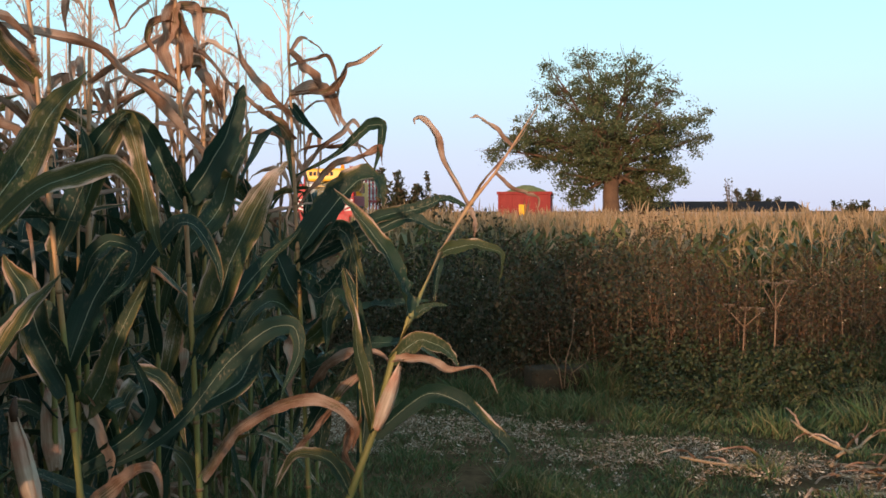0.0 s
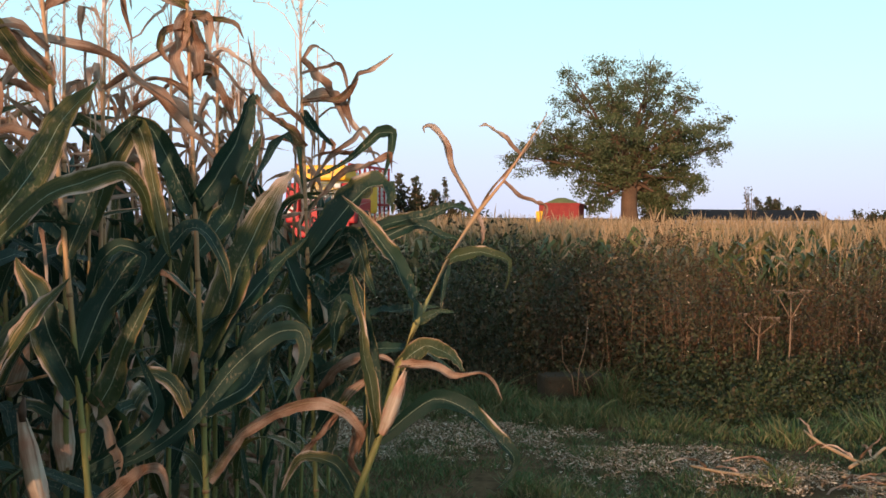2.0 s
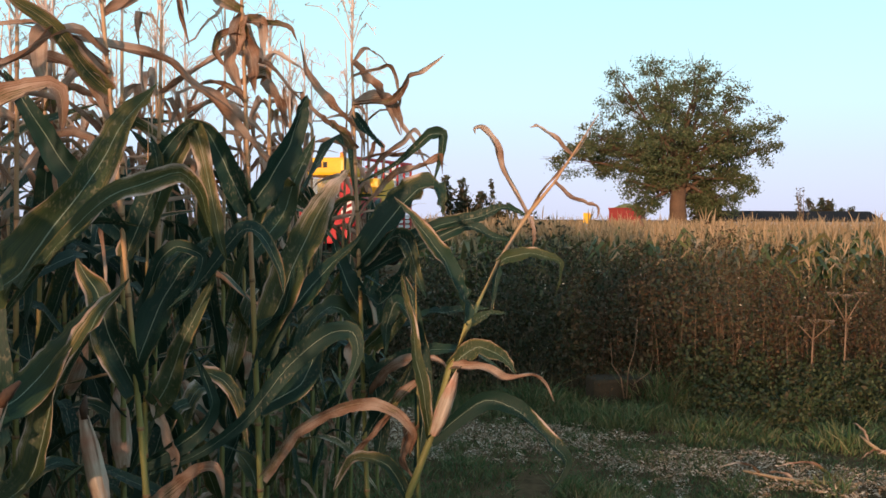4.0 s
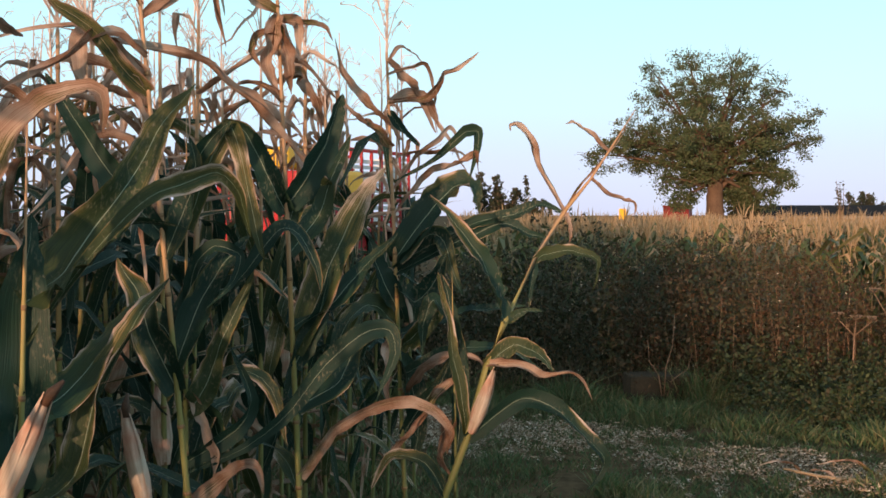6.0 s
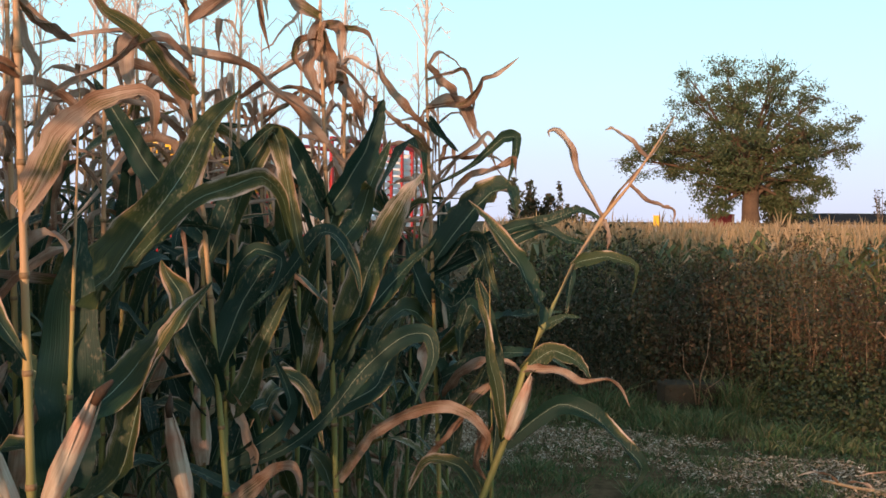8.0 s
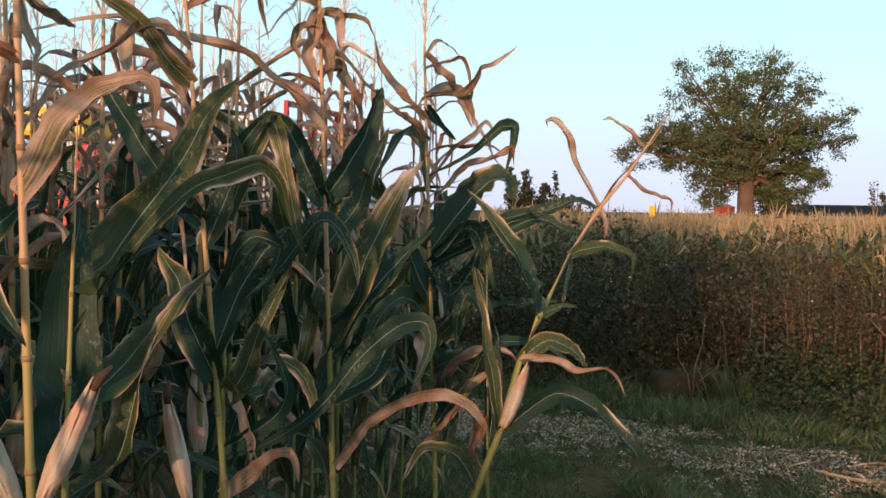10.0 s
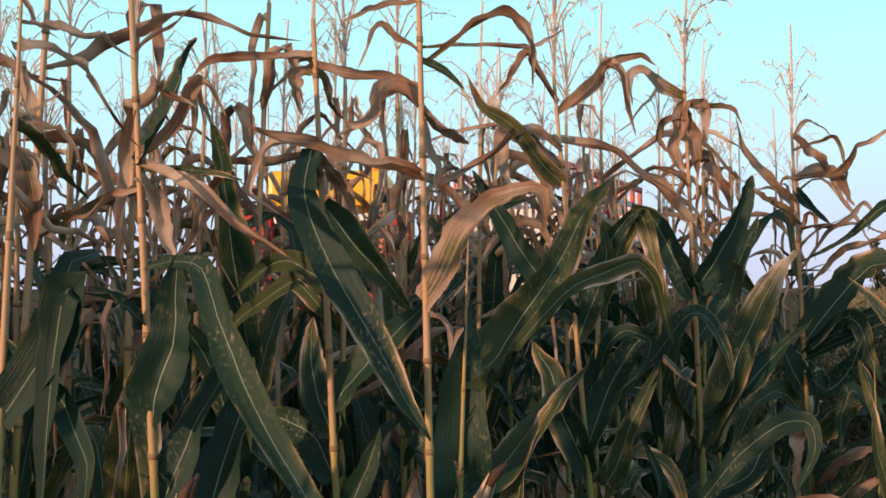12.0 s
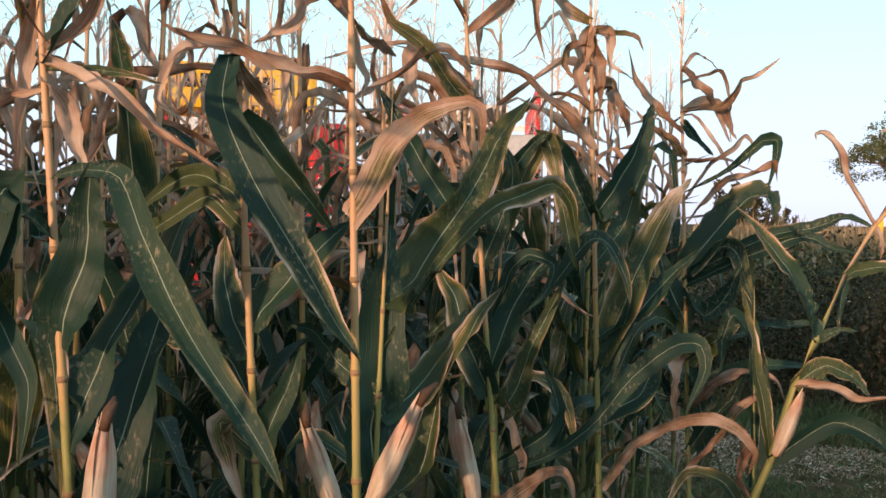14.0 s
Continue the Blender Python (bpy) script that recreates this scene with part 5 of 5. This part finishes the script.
# ---- vehicles ----
def wheel(parent, x, y, r, w):
    vs, fs = [], []
    prof = [(-w / 2, r * 0.55), (-w / 2, r * 0.9), (-w * 0.38, r), (w * 0.38, r), (w / 2, r * 0.9), (w / 2, r * 0.55)]
    n = 24
    for i in range(n):
        a = 2 * math.pi * i / n
        for px, pr in prof:
            vs.append((px, math.cos(a) * pr, math.sin(a) * pr))
    m = len(prof)
    for i in range(n):
        for k in range(m - 1):
            fs.append((i * m + k, i * m + k + 1, ((i + 1) % n) * m + k + 1, ((i + 1) % n) * m + k))
    hub = new("wheel")
    tyre = mesh_ob("tyre", vs, fs, RUBBER, hub)
    v2, f2 = tube([(-w * 0.3, 0, 0), (w * 0.3, 0, 0)], [r * 0.57, r * 0.57], 16)
    mesh_ob("rim", v2, f2, RED, hub, smooth=False)
    hub.parent = parent
    hub.location = (x, y, r)
    return hub


def warning_board(parent, x, y, z, flip):
    b = part("warning_board", box(0.36, 0.03, 0.5, (x, y, z), 0.005), WHITE, parent, "red and white striped warning board")
    for k in range(3):
        bm = bmesh.new()
        z0 = z - 0.25 + 0.2 * k
        pts = [(x - 0.17, z0), (x + 0.17, z0 + 0.14 * flip), (x + 0.17, z0 + 0.1 + 0.14 * flip), (x - 0.17, z0 + 0.1)]
        pts = [(a, min(max(c, z - 0.245), z + 0.245)) for a, c in pts]
        f = bm.faces.new([bm.verts.new((a, y - 0.02, c)) for a, c in pts])
        bmesh.ops.solidify(bm, geom=[f], thickness=-0.004)
        part("stripe", bm, RED, b)


def harvester():
    """Front towards -y."""
    h = new("harvester")
    part("chassis", box(2.2, 4.2, 0.7, (0, 1.1, 1.15), 0.05), RED, h)
    part("cab_wall", box(2.5, 2.2, 0.9, (0, 0.4, 1.8), 0.08), RED, h)
    for x in (-1.05, 1.05):
        part("fender", box(0.5, 0.5, 1.45, (x, -0.75, 2.05), 0.08), RED, h, "bright red front panel")
        warning_board(h, x * 1.02, -1.02, 1.85, 1 if x > 0 else -1)
        lamp = part("headlight", box(0.24, 0.08, 0.16, (x * 0.62, -0.98, 2.68), 0.03), WHITE, h, "round-cornered headlight")
    part("windscreen", box(1.46, 0.04, 0.95, (0, -0.72, 2.3), 0.01), GLASS, h)
    for x in (-0.76, 0.76):
        part("pillar", box(0.08, 0.1, 1.0, (x, -0.72, 2.3), 0.02), BLACK, h)
    part("steering_column", box(0.3, 0.3, 0.9, (0, 0.0, 2.0), 0.08), BLACK, h)
    top = part("roof_fascia", box(1.84, 1.5, 0.56, (0, -0.15, 3.15), 0.10), YELLOW, h, "yellow roof panel with dark lettering bars")
    for k, (x, w) in enumerate(((-0.62, 0.14), (-0.44, 0.12), (-0.27, 0.14), (-0.07, 0.14), (0.12, 0.13), (0.30, 0.14))):
        part("letter_bar", box(w, 0.012, 0.17, (x, -0.905, 3.2), 0.0), BLACK, top)
    part("engine_hood", box(2.2, 1.6, 1.2, (0, 2.3, 2.3), 0.12), YELLOW, h)
    bm = bmesh.new()
    bmesh.ops.create_cone(bm, cap_ends=True, segments=14, radius1=0.09, radius2=0.07, depth=0.2, matrix=Matrix.Translation((0.7, -0.5, 3.5)))
    part("beacon", bm, plain("amber_lens", (0.8, 0.2, 0.01), (0.9, 0.3, 0.02), 5, 0.2), h, "amber beacon")
    for x in (-1.45, 1.45):
        part("mirror_arm", box(0.4, 0.03, 0.03, (x * 0.98, -0.8, 2.7), 0.0), BLACK, h)
        part("mirror", box(0.22, 0.08, 0.4, (x * 1.12, -0.8, 2.55), 0.03), BLACK, h)
    ws = [wheel(h, x, y, r, w) for x, y, r, w in ((-1.2, 0.2, 0.9, 0.65), (1.2, 0.2, 0.9, 0.65), (-1.1, 2.6, 0.65, 0.5), (1.1, 2.6, 0.65, 0.5))]
    return tagged(h, "yellow and red harvesting machine with a glazed cab", "harvester"), ws


def slat_trailer():
    """Front towards -y, origin under its middle."""
    t = new("slatted_trailer")
    L, W, z0, z1 = 5.0, 2.5, 1.25, 3.95
    part("chassis", box(1.0, L, 0.3, (0, 0, 0.95), 0.03), RED, t)
    part("floor", box(W, L, 0.12, (0, 0, 1.2), 0.02), RED, t)
    for x in (-W / 2, W / 2):
        for y in np.linspace(-L / 2, L / 2, 9):
            part("post", box(0.09, 0.1, z1 - z0, (x, y, (z0 + z1) / 2), 0.015), RED, t)
        for z in (z1, z0 + 1.0):
            part("rail", box(0.1, L + 0.1, 0.12, (x * 1.004, 0, z), 0.02), RED, t)
        for k in range(12):
            part("slat", box(0.025, L - 0.1, 0.13, (x * 0.985, 0, z0 + 0.12 + 0.2 * k), 0.004), WHITE, t)
    for x in np.linspace(-W / 2, W / 2, 7):
        part("rear_bar", box(0.09, 0.08, z1 - z0, (x, L / 2, (z0 + z1) / 2), 0.012), RED, t)
    for z in np.arange(z0 + 0.1, z1, 0.22):
        part("rear_slat", box(W - 0.1, 0.03, 0.12, (0, L / 2 - 0.05, z), 0.004), WHITE, t)
    front = part("front_board", box(W - 0.12, 0.05, 1.9, (0, -L / 2 + 0.02, z0 + 1.0), 0.01), GREY, t, "grey front board with a white name plate")
    plate = part("name_plate", box(1.5, 0.02, 0.4, (0, -L / 2 - 0.025, z1 - 0.45), 0.004), WHITE, t)
    for k in range(7):
        part("letter_bar", box(0.13, 0.008, 0.2, (-0.6 + 0.2 * k, -L / 2 - 0.04, z1 - 0.45), 0.0), BLACK, plate)
    part("drawbar", box(0.16, 1.9, 0.16, (0, -L / 2 - 0.9, 0.9), 0.02), RED, t)
    ws = [wheel(t, x, y, 0.6, 0.5) for x in (-1.0, 1.0) for y in (0.5, 2.0)]
    return tagged(t, "red framed forage trailer with pale slatted sides", "trailer"), ws


def tipping_trailer():
    """Rear towards -y: it drives away."""
    t = new("loaded_trailer")
    W, L, z0, z1 = 2.5, 6.0, 1.1, 2.55
    body = part("body", box(W, L, z1 - z0, (0, 0, (z0 + z1) / 2), 0.03), DULL_RED, t, "dull red high-sided body")
    for x in np.linspace(-W / 2 + 0.05, W / 2 - 0.05, 5):
        part("rib", box(0.08, 0.06, z1 - z0, (x, -L / 2 - 0.02, (z0 + z1) / 2), 0.01), DULL_RED, t)
    part("top_rail", box(W + 0.1, 0.12, 0.14, (0, -L / 2, z1), 0.02), DULL_RED, t)
    for x in (-W / 2, W / 2):
        part("side_rail", box(0.12, L, 0.14, (x, 0, z1 + 0.003), 0.02), DULL_RED, t)
    vs, fs, n = [], [], 14
    for j in range(n + 1):
        for i in range(n + 1):
            u, v = 2 * i / n - 1, 2 * j / n - 1
            z = z1 - 0.03 + 0.48 * (1 - abs(u) ** 1.8) * (1 - abs(v) ** 3) + 0.04 * noise.noise((u * 4, v * 4, 0))
            vs.append((u * (W / 2 - 0.06), v * (L / 2 - 0.06), z))
    for j in range(n):
        for i in range(n):
            q = j * (n + 1) + i
            fs.append((q, q + 1, q + n + 2, q + n + 1))
    mesh_ob("silage_heap", vs, fs, SILAGE, t, "heaped green chopped silage")
    part("axle_frame", box(1.2, 4, 0.3, (0, 0, 0.9), 0.03), BLACK, t)
    ws = [wheel(t, x, y, 0.55, 0.45) for x in (-0.95, 0.95) for y in (-1.5, 0.2)]
    return tagged(t, "red trailer heaped with green silage driving away", "trailer"), ws


HARVESTER, HARVESTER_WHEELS = harvester()
SLATS, SLATS_WHEELS = slat_trailer()
LOADED, LOADED_WHEELS = tipping_trailer()
HARVESTER.scale = (1.08, 1.08, 1.08)


def motions():
    def roll(wheels, speed):
        for w in wheels:
            x, y, z = w.location
            walk(w, [(t, pose(x, y, z, speed / z * t * 57.3)) for t in np.arange(0, 14.01, 0.2)])

    walk(HARVESTER, [
        (0.0, pose(-0.48, 46.40, 0, 0, 0, -14)),
        (3.0, pose(-1.86, 35.72, 0, 0, 0, -18)),
        (6.5, pose(-5.66, 28.18, 0, 0, 0, -24)),
        (10.0, pose(-8.94, 20.77, 0, 0, 0, -5)),
        (11.0, pose(-8.53, 17.45, 0, 0, 0, 8)),
        (12.0, pose(-8.29, 15.17, 0, 0, 0, 19)),
        (13.0, pose(-7.50, 13.63, 0, 0, 0, 27)),
        (14.0, pose(-6.40, 12.59, 0, 0, 0, 34))])
    walk(SLATS, [
        (0.0, pose(0.25, 52.52, 0, 0, 0, -20)),
        (3.0, pose(-1.25, 41.59, 0, 0, 0, -24)),
        (6.5, pose(-3.78, 33.33, 0, 0, 0, -30)),
        (10.0, pose(-4.57, 23.74, 0, 0, 0, -18)),
        (11.0, pose(-6.05, 20.98, 0, 0, 0, -12)),
        (12.0, pose(-5.61, 19.62, 0, 0, 0, -5)),
        (13.0, pose(-5.41, 18.95, 0, 0, 0, 3)),
        (14.0, pose(-4.33, 18.80, 0, 0, 0, 10))])
    walk(LOADED, [
        (0.0, pose(9.4, 48.0, 0, 0, 0, -14)),
        (1.5, pose(12.4, 58.5, 0, 0, 0, -16)),
        (3.2, pose(16.3, 71.0, 0, 0, 0, -18)),
        (5.5, pose(23.0, 92.0, 0, 0, 0, -18)),
        (14.0, pose(48.0, 170.0, 0, 0, 0, -18))])
    roll(HARVESTER_WHEELS, 2.6)
    roll(SLATS_WHEELS, 2.6)
    roll(LOADED_WHEELS, -4.0)


motions()
